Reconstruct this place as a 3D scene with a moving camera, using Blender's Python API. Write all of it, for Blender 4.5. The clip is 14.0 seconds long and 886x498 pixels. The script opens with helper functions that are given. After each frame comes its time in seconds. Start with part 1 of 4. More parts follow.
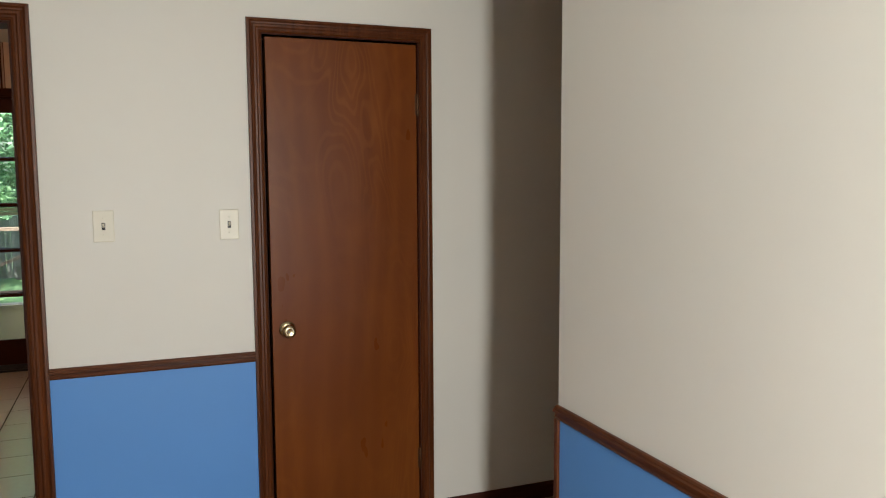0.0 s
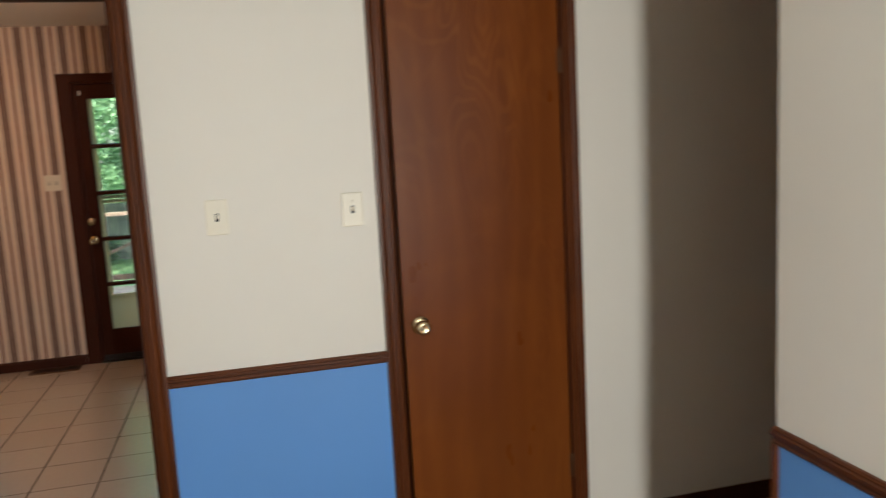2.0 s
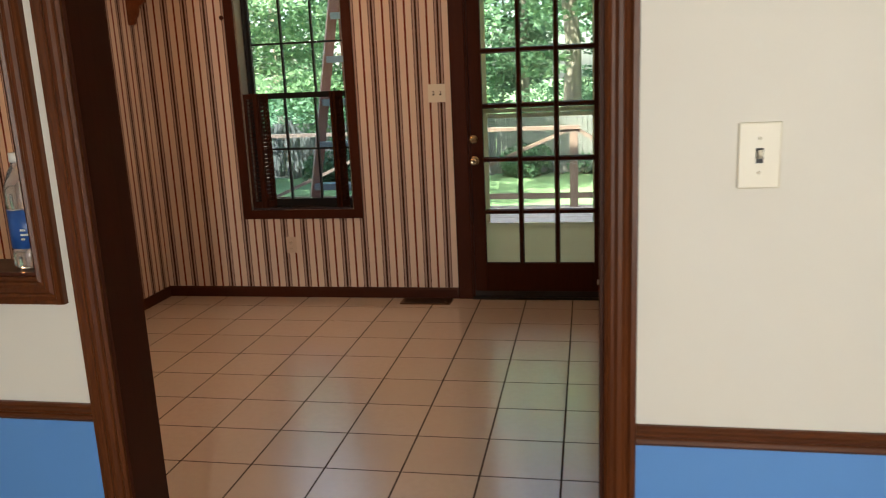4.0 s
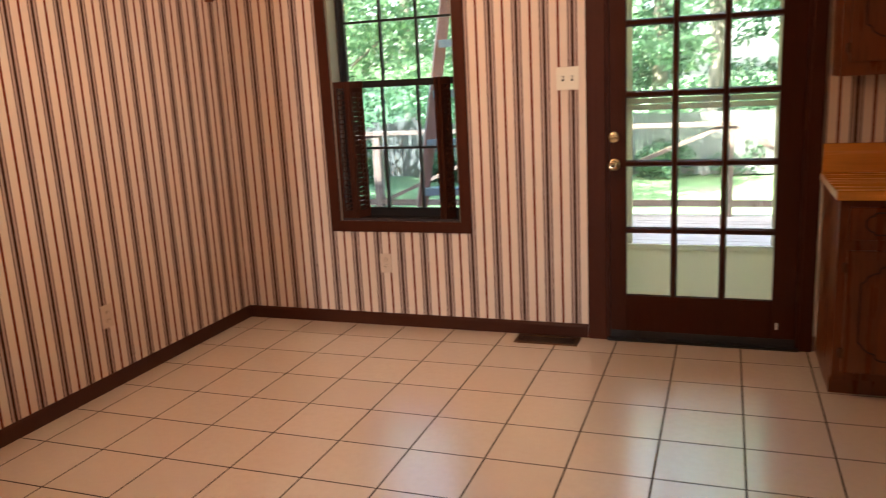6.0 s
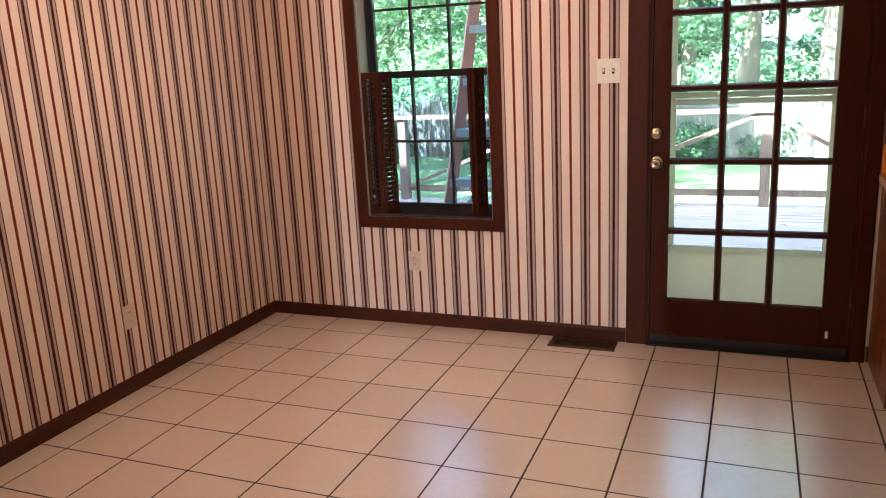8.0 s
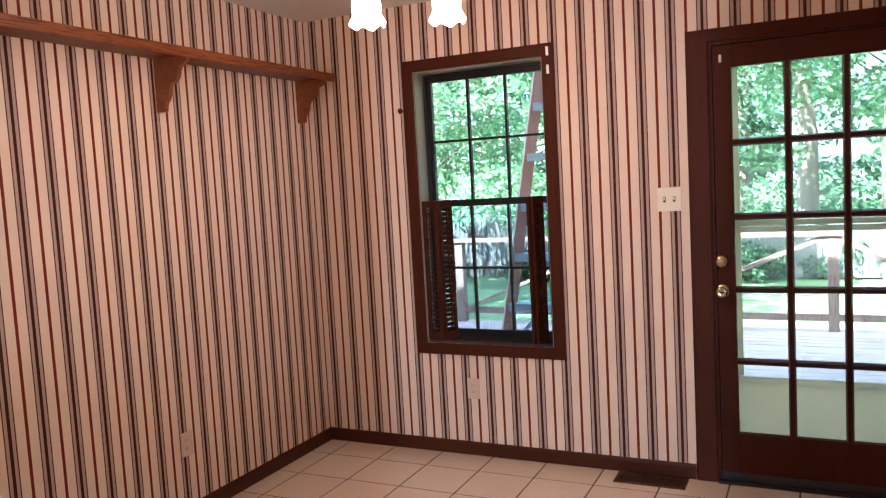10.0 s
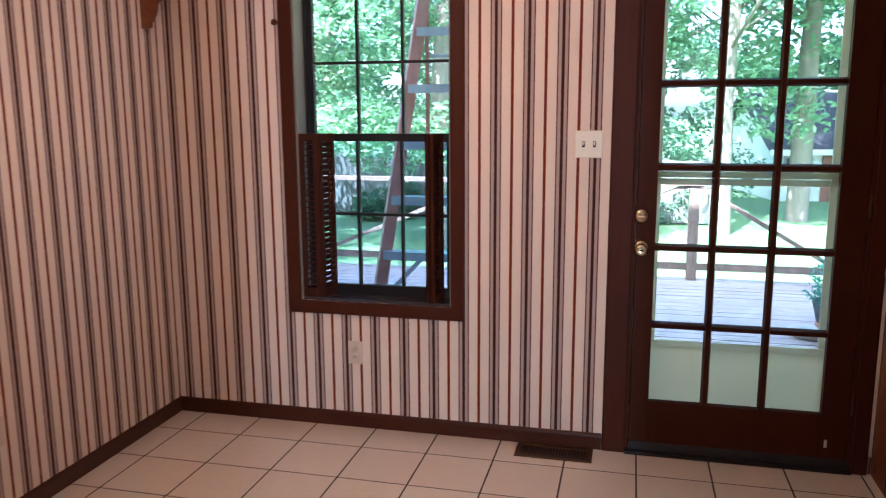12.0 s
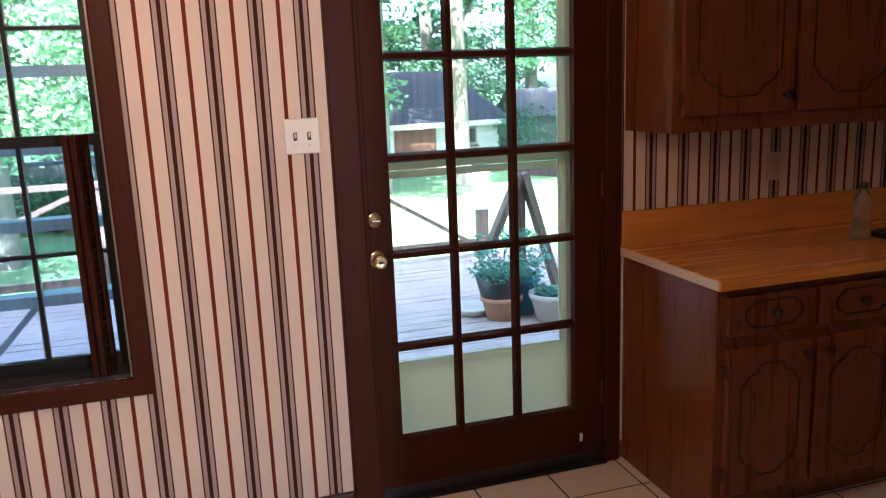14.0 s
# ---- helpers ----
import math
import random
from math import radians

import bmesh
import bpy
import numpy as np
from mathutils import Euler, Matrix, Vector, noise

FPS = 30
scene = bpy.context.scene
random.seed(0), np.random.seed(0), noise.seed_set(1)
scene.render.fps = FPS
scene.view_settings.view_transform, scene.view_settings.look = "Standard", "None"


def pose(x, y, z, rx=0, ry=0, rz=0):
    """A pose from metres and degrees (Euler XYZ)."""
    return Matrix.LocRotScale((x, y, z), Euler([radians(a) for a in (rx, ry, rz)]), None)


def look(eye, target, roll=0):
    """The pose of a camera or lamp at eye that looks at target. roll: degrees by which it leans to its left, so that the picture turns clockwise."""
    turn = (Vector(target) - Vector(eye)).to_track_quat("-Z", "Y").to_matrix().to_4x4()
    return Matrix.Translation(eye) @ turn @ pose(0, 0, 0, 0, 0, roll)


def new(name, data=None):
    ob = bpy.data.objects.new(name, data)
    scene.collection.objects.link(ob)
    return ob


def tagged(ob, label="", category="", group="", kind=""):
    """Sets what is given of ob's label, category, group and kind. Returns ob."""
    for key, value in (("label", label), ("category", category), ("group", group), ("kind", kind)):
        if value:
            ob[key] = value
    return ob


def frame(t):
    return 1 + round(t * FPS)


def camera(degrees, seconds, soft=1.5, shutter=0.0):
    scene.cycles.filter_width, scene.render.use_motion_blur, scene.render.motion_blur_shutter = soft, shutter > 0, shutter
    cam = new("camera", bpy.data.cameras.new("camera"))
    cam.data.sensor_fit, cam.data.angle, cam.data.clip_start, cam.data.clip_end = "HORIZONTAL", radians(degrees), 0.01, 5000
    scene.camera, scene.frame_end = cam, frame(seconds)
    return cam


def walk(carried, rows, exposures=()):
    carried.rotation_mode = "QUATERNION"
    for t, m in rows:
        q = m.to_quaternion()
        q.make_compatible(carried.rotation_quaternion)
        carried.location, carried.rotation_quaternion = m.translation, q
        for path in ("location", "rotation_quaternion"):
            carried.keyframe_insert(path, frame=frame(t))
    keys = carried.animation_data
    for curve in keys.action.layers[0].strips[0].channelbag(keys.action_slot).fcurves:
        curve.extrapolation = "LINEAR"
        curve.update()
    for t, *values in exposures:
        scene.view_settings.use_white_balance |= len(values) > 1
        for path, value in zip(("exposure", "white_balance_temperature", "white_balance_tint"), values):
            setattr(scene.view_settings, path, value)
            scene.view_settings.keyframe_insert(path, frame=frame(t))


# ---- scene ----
cam = camera(59.5, 14.0, soft=1.1, shutter=0.4)
PATH = [
    (0, (1.131, -6.783, 1.52), (1.858, -4.93, 1.322), -0.3),
    (0.5, (1.132, -6.774, 1.495), (1.888, -4.931, 1.31), -0.3),
    (1, (1.065, -6.748, 1.518), (1.888, -4.939, 1.3), -0.2),
    (1.5, (1.086, -6.595, 1.501), (1.813, -4.748, 1.256), -2.2),
    (2, (1.1, -6.328, 1.538), (1.585, -4.407, 1.261), -3.1),
    (2.5, (1.029, -6.07, 1.516), (1.2, -4.108, 1.169), 0.8),
    (3, (0.89, -5.696, 1.527), (0.948, -3.737, 1.126), 0.6),
    (3.5, (0.789, -5.391, 1.487), (0.583, -3.452, 1.042), -1.0),
    (3.7, (0.76, -5.274, 1.493), (0.462, -3.347, 1.05), -2.0),
    (5.8, (0.522, -4.259, 1.367), (-0.029, -2.377, 0.972), -2.5),
    (6, (0.522, -4.111, 1.403), (-0.158, -2.278, 0.979), -3.0),
    (6.1, (0.49, -4.056, 1.436), (-0.212, -2.234, 0.993), -3.15),
    (6.5, (0.438, -3.966, 1.49), (-0.293, -2.167, 1.013), -3.4),
    (7, (0.442, -3.974, 1.494), (-0.306, -2.172, 1.052), -3.5),
    (7.2, (0.418, -3.972, 1.499), (-0.303, -2.171, 1.014), -3.0),
    (9.3, (0.408, -3.941, 1.441), (-0.385, -2.134, 1.115), -3.2),
    (9.5, (0.384, -3.952, 1.482), (-0.431, -2.145, 1.218), -4.0),
    (10, (0.38, -3.939, 1.522), (-0.483, -2.143, 1.352), -3.2),
    (10.2, (0.382, -3.92, 1.526), (-0.496, -2.137, 1.372), -2.8),
    (10.4, (0.384, -3.893, 1.529), (-0.524, -2.126, 1.366), -2.0),
    (10.5, (0.385, -3.881, 1.53), (-0.545, -2.122, 1.33), -1.6),
    (11, (0.235, -3.793, 1.516), (-0.627, -2.0, 1.314), -0.4),
    (11.5, (0.005, -3.683, 1.547), (-0.612, -1.797, 1.302), -0.9),
    (12, (-0.066, -3.489, 1.521), (-0.531, -1.575, 1.173), -0.3),
    (12.5, (-0.127, -3.232, 1.502), (-0.495, -1.295, 1.166), -2.0),
    (13, (-0.229, -3.043, 1.498), (-0.347, -1.071, 1.183), -0.1),
    (13.5, (-0.445, -2.873, 1.537), (-0.07, -0.937, 1.204), -3.0),
    (14, (-0.574, -2.704, 1.525), (-0.001, -0.832, 1.115), -2.3),
]
EXPOSURES = [(0.0, 2.2, 6600, 6), (2.0, 2.3, 6700, 6), (3.7, 2.4, 7000, 6), (5.8, 3.4, 6800, 10), (6.5, 3.5, 6500, 10), (7.2, 3.55, 6100, 10), (9.3, 3.55, 5450, 10), (11.0, 3.45, 5500, 10), (11.6, 3.4, 5100, 10), (12.5, 3.25, 5150, 10), (14.0, 3.35, 5400, 10)]
walk(cam, [(t, look(eye, target, roll)) for t, eye, target, roll in PATH], EXPOSURES)

# ---- world, sun, lights ----
SUN_ELEV, SUN_AZ = 52.0, 200.0          # degrees; azimuth clockwise from +y
world = bpy.data.worlds.new("sky")
scene.world = world
world.use_nodes = True
wn, wl = world.node_tree.nodes, world.node_tree.links
sky = wn.new("ShaderNodeTexSky")
sky.sky_type, sky.sun_disc = "NISHITA", False
sky.dust_density, sky.ozone_density = 3.0, 1.0
sky.sun_elevation, sky.sun_rotation = radians(SUN_ELEV), radians(SUN_AZ)
wl.new(sky.outputs[0], wn["Background"].inputs[0])
wn["Background"].inputs[1].default_value = 0.15

sun_data = bpy.data.lights.new("sun", "SUN")
sun_data.energy, sun_data.angle, sun_data.color = 5.0, radians(0.5), (1.0, 0.95, 0.86)
sun = new("sun", sun_data)
sun.rotation_euler = Euler((radians(90 - SUN_ELEV), 0, radians(180 - SUN_AZ)))


def area(name, at, target, w, h, power, colour):
    d = bpy.data.lights.new(name, "AREA")
    d.shape, d.size, d.size_y, d.energy, d.color = "RECTANGLE", w, h, power, colour
    o = new(name, d)
    o.matrix_world = look(at, target)
    return o


# daylight in the den's own window openings, behind the walker
area("den_window_light", (1.54, -7.62, 1.30), (1.54, -4.0, 1.30), 0.17, 1.8, 14.0, (0.98, 0.98, 0.97))


# ---- materials ----
class Nodes:
    def __init__(self, name, rough=0.5, metal=0.0, spec=0.5):
        self.m = bpy.data.materials.new(name)
        self.m.use_nodes = True
        self.n, self.l = self.m.node_tree.nodes, self.m.node_tree.links
        self.b = self.n["Principled BSDF"]
        self.b.inputs["Roughness"].default_value = rough
        self.b.inputs["Metallic"].default_value = metal
        self.b.inputs["Specular IOR Level"].default_value = spec
        self.pos = self.n.new("ShaderNodeNewGeometry").outputs["Position"]

    def put(self, value, socket):
        if isinstance(value, (int, float)):
            socket.default_value = value
        elif isinstance(value, (tuple, list)):
            socket.default_value = (*value, 1.0) if len(value) == 3 and socket.type == "RGBA" else value
        else:
            self.l.new(value, socket)

    def noise(self, scale, stretch=(1, 1, 1), detail=4, rough=0.55, src=None, distort=0.0):
        mp = self.n.new("ShaderNodeMapping")
        self.l.new(src or self.pos, mp.inputs["Vector"])
        mp.inputs["Scale"].default_value = stretch
        t = self.n.new("ShaderNodeTexNoise")
        self.l.new(mp.outputs[0], t.inputs["Vector"])
        t.inputs["Scale"].default_value, t.inputs["Detail"].default_value = scale, detail
        t.inputs["Roughness"].default_value, t.inputs["Distortion"].default_value = rough, distort
        return t.outputs["Fac"]

    def math(self, op, a, b=0.0, clamp=False):
        m = self.n.new("ShaderNodeMath")
        m.operation, m.use_clamp = op, clamp
        self.put(a, m.inputs[0]), self.put(b, m.inputs[1])
        return m.outputs[0]

    def mix(self, f, a, b, mode="MIX"):
        m = self.n.new("ShaderNodeMix")
        m.data_type, m.blend_type = "RGBA", mode
        self.put(f, m.inputs[0]), self.put(a, m.inputs[6]), self.put(b, m.inputs[7])
        return m.outputs[2]

    def ramp(self, f, stops, mode="LINEAR"):
        r = self.n.new("ShaderNodeValToRGB")
        r.color_ramp.interpolation = mode
        e = r.color_ramp.elements
        e[0].position, e[0].color = stops[0][0], (*stops[0][1], 1)
        e[1].position, e[1].color = stops[-1][0], (*stops[-1][1], 1)
        for p, c in stops[1:-1]:
            x = e.new(p)
            x.color = (*c, 1)
        self.put(f, r.inputs[0])
        return r.outputs[0]

    def colour(self, c):
        self.put(c, self.b.inputs["Base Color"])
        return self

    def rough(self, v):
        self.put(v, self.b.inputs["Roughness"])
        return self

    def bump(self, h, strength=0.2, dist=0.001):
        b = self.n.new("ShaderNodeBump")
        b.inputs["Strength"].default_value, b.inputs["Distance"].default_value = strength, dist
        self.put(h, b.inputs["Height"])
        self.l.new(b.outputs[0], self.b.inputs["Normal"])
        return self

    def random(self):
        return self.n.new("ShaderNodeObjectInfo").outputs["Random"]

    def island(self):
        return self.n.new("ShaderNodeNewGeometry").outputs["Random Per Island"]


def scaled(c, k):
    return tuple(min(1.0, v * k) for v in c)


def plain(name, c, rough=0.5, metal=0.0, vary=0.12, scale=9.0, bump=0.0, spec=0.5):
    n = Nodes(name, rough, metal, spec)
    f = n.noise(scale, detail=5)
    n.colour(n.mix(f, scaled(c, 1 - vary), scaled(c, 1 + vary)))
    if bump:
        n.bump(n.noise(scale * 22, detail=3), bump, 0.002)
    return n.m


def wood(name, dark, light, axis="z", rough=0.4, scale=1.0, contrast=0.5, spec=0.25, pores=1.0):
    """Stained wood: long grain along an axis, pores and a slow stain variation."""
    n = Nodes(name, rough, 0.0, spec)
    st = {"x": (0.05, 1, 1), "y": (1, 0.05, 1), "z": (1, 1, 0.05)}[axis]
    g = n.noise(38 * scale, st, 6, 0.65, distort=0.6)
    fine = n.noise(240 * scale, st, 3, 0.6)
    slow = n.noise(2.3, (1, 1, 1), 3)
    c = n.ramp(g, [(0.5 - contrast / 2, dark), (0.5, tuple((a + b) / 2 for a, b in zip(dark, light))), (0.5 + contrast / 2, light)])
    c = n.mix(n.math("MULTIPLY", n.ramp(fine, [(0.36, (1, 1, 1)), (0.5, (0, 0, 0))]), pores), c, scaled(dark, 0.65))
    c = n.mix(0.35, c, n.ramp(slow, [(0.3, (0.45, 0.45, 0.45)), (0.7, (1.0, 1.0, 1.0))]), "MULTIPLY")
    n.colour(c).bump(fine, 0.12, 0.0006)
    n.rough(n.math("ADD", n.math("MULTIPLY", g, 0.18), rough - 0.09))
    return n.m


def wallpaper(name, axis, phase, period=0.1445):
    """Striped wallpaper: a red line and a group of a dark line between two mauve bands in every repeat."""
    n = Nodes(name, 0.75, 0.0, 0.08)
    sep = n.n.new("ShaderNodeSeparateXYZ")
    n.l.new(n.pos, sep.inputs[0])
    u = n.math("DIVIDE", n.math("SUBTRACT", sep.outputs[axis], phase), period)
    u = n.math("FRACT", u)
    cream, red, dark = (0.73, 0.605, 0.50), (0.175, 0.031, 0.013), (0.054, 0.020, 0.012)
    mauve, pale = (0.085, 0.031, 0.019), (0.42, 0.305, 0.265)
    w = lambda d: d / period
    stops = [(0.0, red), (w(0.0066), cream)]
    for a, b, c in ((-0.0250, -0.0198, mauve), (-0.0198, -0.0066, pale), (-0.0066, 0.0066, dark), (0.0066, 0.0198, pale), (0.0198, 0.0250, mauve)):
        stops.append((0.5 + w(a), c))
    stops += [(0.5 + w(0.0250), cream), (1 - w(0.0066), red)]
    c = n.ramp(u, stops, "CONSTANT")
    c = n.mix(0.16, c, n.ramp(n.noise(3.0, detail=5), [(0.3, (0.55, 0.5, 0.46)), (0.7, (1, 1, 1))]), "MULTIPLY")
    n.colour(c).bump(n.noise(420, detail=2), 0.08, 0.0006)
    return n.m


def paint(name, c, rough=0.55, bump=0.10):
    n = Nodes(name, rough, 0.0, 0.35)
    f = n.noise(1.3, detail=4)
    n.colour(n.mix(f, scaled(c, 0.95), scaled(c, 1.04)))
    n.bump(n.math("ADD", n.noise(170, detail=3), n.math("MULTIPLY", n.noise(28, detail=2), 0.6)), bump, 0.0016)
    return n.m


M_WALL = paint("off_white_wall_paint", (0.77, 0.75, 0.69))
M_BLUE = paint("blue_wainscot_paint", (0.115, 0.31, 0.71), 0.5)
M_CEIL = paint("ceiling_texture", (0.72, 0.70, 0.65), 0.8, 0.5)
M_PAPER_X = wallpaper("striped_wallpaper_north", 0, -0.2915)
M_PAPER_Y = wallpaper("striped_wallpaper_west", 1, -1.777, 0.1407)
M_TRIM = wood("stained_oak_trim", (0.052, 0.0135, 0.0045), (0.165, 0.047, 0.0130), "z", 0.33, 1.0, 0.7, 0.25, 0.35)
M_TRIMX = wood("stained_oak_trim_long", (0.052, 0.0135, 0.0045), (0.165, 0.047, 0.0130), "x", 0.33, 1.0, 0.7, 0.25, 0.35)
M_TRIMY = wood("stained_oak_trim_across", (0.052, 0.0135, 0.0045), (0.165, 0.047, 0.0130), "y", 0.33, 1.0, 0.7, 0.25, 0.35)
M_DARK = wood("dark_brown_trim", (0.048, 0.0120, 0.0052), (0.068, 0.0172, 0.0076), "z", 0.48, 0.5, 0.8, 0.12, 0.25)
M_DARKX = wood("dark_brown_trim_long", (0.048, 0.0120, 0.0052), (0.068, 0.0172, 0.0076), "x", 0.40, 0.5, 0.8, 0.25, 0.25)
# deeper brown than the casing trim, on shutter leaves and the doorway jamb
M_DEEPBROWN = wood("deeper_brown_trim", (0.034, 0.0092, 0.0044), (0.056, 0.0150, 0.0068), "z", 0.45, 0.5, 0.8, 0.14, 0.25)
M_CAB = wood("cabinet_oak", (0.13, 0.034, 0.0105), (0.215, 0.062, 0.019), "z", 0.29, 0.6, 0.8, 0.4, 0.6)
M_SHELF = wood("shelf_wood", (0.14, 0.04, 0.013), (0.30, 0.095, 0.032), "y", 0.38, 0.8, 0.6)
# invented brown for unseen hall walls, reflects warm fill into the hall
M_HALLBOUNCE = wood("hall_bounce_brown", (0.34, 0.140, 0.035), (0.55, 0.26, 0.075), "z", 0.5, 0.5, 0.8)
M_GROOVE = plain("groove_stain", (0.016, 0.006, 0.004), 0.6)
M_COUNTER = wood("woodgrain_laminate", (0.62, 0.235, 0.040), (0.84, 0.38, 0.085), "x", 0.26, 0.5, 0.8, 0.4, 0.2)
M_BRASS = plain("aged_brass", (0.56, 0.46, 0.29), 0.24, 1.0, 0.1)
M_BLACKM = plain("black_metal", (0.012, 0.011, 0.011), 0.4, spec=0.25)
M_BRONZE = plain("bronze_vent", (0.10, 0.045, 0.02), 0.42, 0.6)
M_IVORY = plain("ivory_plastic", (0.76, 0.72, 0.60), 0.35, vary=0.02)
M_CREAMP = plain("cream_plate", (0.60, 0.475, 0.365), 0.4, vary=0.03)
M_WHITE = plain("white_enamel", (0.80, 0.79, 0.73), 0.4, vary=0.05)
M_STORM = plain("storm_door_enamel", (0.80, 0.76, 0.56), 0.35, vary=0.04)
n = Nodes("pale_backlit_translucent", 0.4)
n.colour(n.mix(n.noise(3, detail=3), (0.72, 0.69, 0.54), (0.79, 0.75, 0.60)))
kt, km = n.n.new("ShaderNodeBsdfTranslucent"), n.n.new("ShaderNodeMixShader")
kt.inputs[0].default_value, km.inputs[0].default_value = (0.91, 0.80, 0.60, 1), 0.5
n.l.new(n.b.outputs[0], km.inputs[1]), n.l.new(kt.outputs[0], km.inputs[2])
n.l.new(km.outputs[0], n.n["Material Output"].inputs[0])
M_KICK = n.m
M_GROUT = plain("brown_grout", (0.045, 0.028, 0.02), 0.8, vary=0.2, scale=30)
# den floor is out of view; its brown is picked for warm bounced light
M_DENBOUNCE = plain("den_floor_bounce_brown", (0.27, 0.15, 0.075), 0.95, vary=0.3, scale=60, bump=0.6)


def door_veneer():
    """Lauan veneer with cathedral figure and a glossy finish."""
    n = Nodes("red_brown_veneer", 0.3, 0.0, 0.22)
    d = n.noise(1.6, (1, 1, 0.55), 3)
    mp = n.n.new("ShaderNodeMapping")
    n.l.new(n.pos, mp.inputs["Vector"])
    mp.inputs["Scale"].default_value = (1, 0.2, 0.16)
    wv = n.n.new("ShaderNodeTexWave")
    wv.wave_type, wv.bands_direction = "BANDS", "X"
    n.l.new(mp.outputs[0], wv.inputs["Vector"])
    wv.inputs["Scale"].default_value, wv.inputs["Distortion"].default_value = 3.2, 9.0
    wv.inputs["Detail"].default_value, wv.inputs["Detail Scale"].default_value = 3.0, 1.4
    fine = n.noise(150, (1, 1, 0.045), 4, 0.6)
    c = n.ramp(wv.outputs["Fac"], [(0.0, (0.140, 0.035, 0.0052)), (0.55, (0.162, 0.043, 0.0062)), (1.0, (0.190, 0.052, 0.0080))])
    c = n.mix(0.45, c, (0.145, 0.037, 0.0062))
    c = n.mix(n.ramp(d, [(0.42, (0, 0, 0)), (0.7, (0.65, 0.65, 0.65))]), c, (0.20, 0.058, 0.0105))
    sw = n.noise(2.6, (1, 1, 0.5), 3, 0.4, distort=1.6)
    c = n.mix(n.ramp(sw, [(0.47, (0, 0, 0)), (0.52, (0.10, 0.10, 0.10)), (0.57, (0, 0, 0))]), c, (0.29, 0.095, 0.018))
    fig = n.noise(1.5, (1.6, 1, 0.55), 2, 0.45, distort=0.9)
    rings = n.math("SINE", n.math("MULTIPLY", n.math("ADD", fig, n.math("MULTIPLY", n.noise(9, (1, 1, 0.4), 3), 0.03)), 210.0))
    where = n.ramp(n.noise(2.1, (1, 1, 0.45), 2), [(0.46, (0, 0, 0)), (0.66, (0.26, 0.26, 0.26))])
    c = n.mix(n.math("MULTIPLY", n.ramp(rings, [(0.1, (0, 0, 0)), (0.9, (1, 1, 1))]), where), c, (0.27, 0.088, 0.016))
    c = n.mix(n.ramp(n.noise(1.9, (1, 1, 0.7), 4), [(0.38, (0, 0, 0)), (0.70, (0.45, 0.45, 0.45))]), c, (0.080, 0.019, 0.005))
    c = n.mix(n.ramp(fine, [(0.34, (0.45, 0.45, 0.45)), (0.5, (0, 0, 0))]), c, (0.15, 0.037, 0.009))
    n.colour(c).bump(fine, 0.06, 0.0005)
    n.rough(n.math("ADD", n.math("MULTIPLY", n.noise(5, (1, 1, 0.4), 4), 0.16), 0.22))
    return n.m


M_VENEER = door_veneer()


def tile_mat():
    n = Nodes("cream_floor_tile", 0.3)
    n.b.inputs["Coat Weight"].default_value, n.b.inputs["Coat Roughness"].default_value = 1.0, 0.26
    n.b.inputs["Coat IOR"].default_value = 1.75
    c = n.ramp(n.random(), [(0.0, (0.75, 0.67, 0.57)), (0.5, (0.79, 0.71, 0.61)), (1.0, (0.83, 0.75, 0.65))])
    c = n.mix(n.noise(34, detail=5), c, (0.72, 0.63, 0.53))
    n.colour(c).bump(n.noise(26, detail=3), 0.10, 0.0015)
    n.rough(n.math("ADD", n.math("MULTIPLY", n.noise(12, detail=4), 0.16), 0.12))
    return n.m


def glass(name, tint=(1, 1, 1)):
    """A thin clear pane: mostly clear, with a mirror-like gloss at low angles."""
    m = bpy.data.materials.new(name)
    m.use_nodes = True
    n, l = m.node_tree.nodes, m.node_tree.links
    n.remove(n["Principled BSDF"])
    tr, gl, fr, mx = n.new("ShaderNodeBsdfTransparent"), n.new("ShaderNodeBsdfGlossy"), n.new("ShaderNodeFresnel"), n.new("ShaderNodeMixShader")
    tr.inputs[0].default_value = (*tint, 1)
    gl.inputs["Roughness"].default_value = 0.02
    fr.inputs[0].default_value = 1.45
    l.new(fr.outputs[0], mx.inputs[0]), l.new(tr.outputs[0], mx.inputs[1]), l.new(gl.outputs[0], mx.inputs[2])
    l.new(mx.outputs[0], n["Material Output"].inputs[0])
    return m


M_TILE = tile_mat()
M_GLASS = glass("clear_glass", (0.955, 0.985, 0.975))


def leaf_mat(name, a, b):
    n = Nodes(name, 0.5, 0.0, 0.3)
    c = n.ramp(n.island(), [(0.0, a), (1.0, b)])
    n.colour(c)
    tl, mx = n.n.new("ShaderNodeBsdfTranslucent"), n.n.new("ShaderNodeMixShader")
    n.l.new(c, tl.inputs[0])
    mx.inputs[0].default_value = 0.45
    n.l.new(n.b.outputs[0], mx.inputs[1]), n.l.new(tl.outputs[0], mx.inputs[2])
    n.l.new(mx.outputs[0], n.n["Material Output"].inputs[0])
    return n.m


M_LEAF = leaf_mat("broad_leaves", (0.12, 0.23, 0.13), (0.28, 0.43, 0.25))
# darker copy of the leaf greens: shade of far trees and bushes as colour
M_LEAF2 = leaf_mat("painted_shade_leaves", (0.07, 0.15, 0.085), (0.14, 0.25, 0.145))
M_FERN = leaf_mat("houseplant_leaves", (0.09, 0.24, 0.17), (0.20, 0.42, 0.31))
M_BARK = plain("grey_bark", (0.20, 0.17, 0.14), 0.9, vary=0.45, scale=14, bump=0.8)
M_LAWN = plain("dappled_lawn", (0.14, 0.23, 0.105), 0.9, vary=0.45, scale=1.4, bump=0.6)
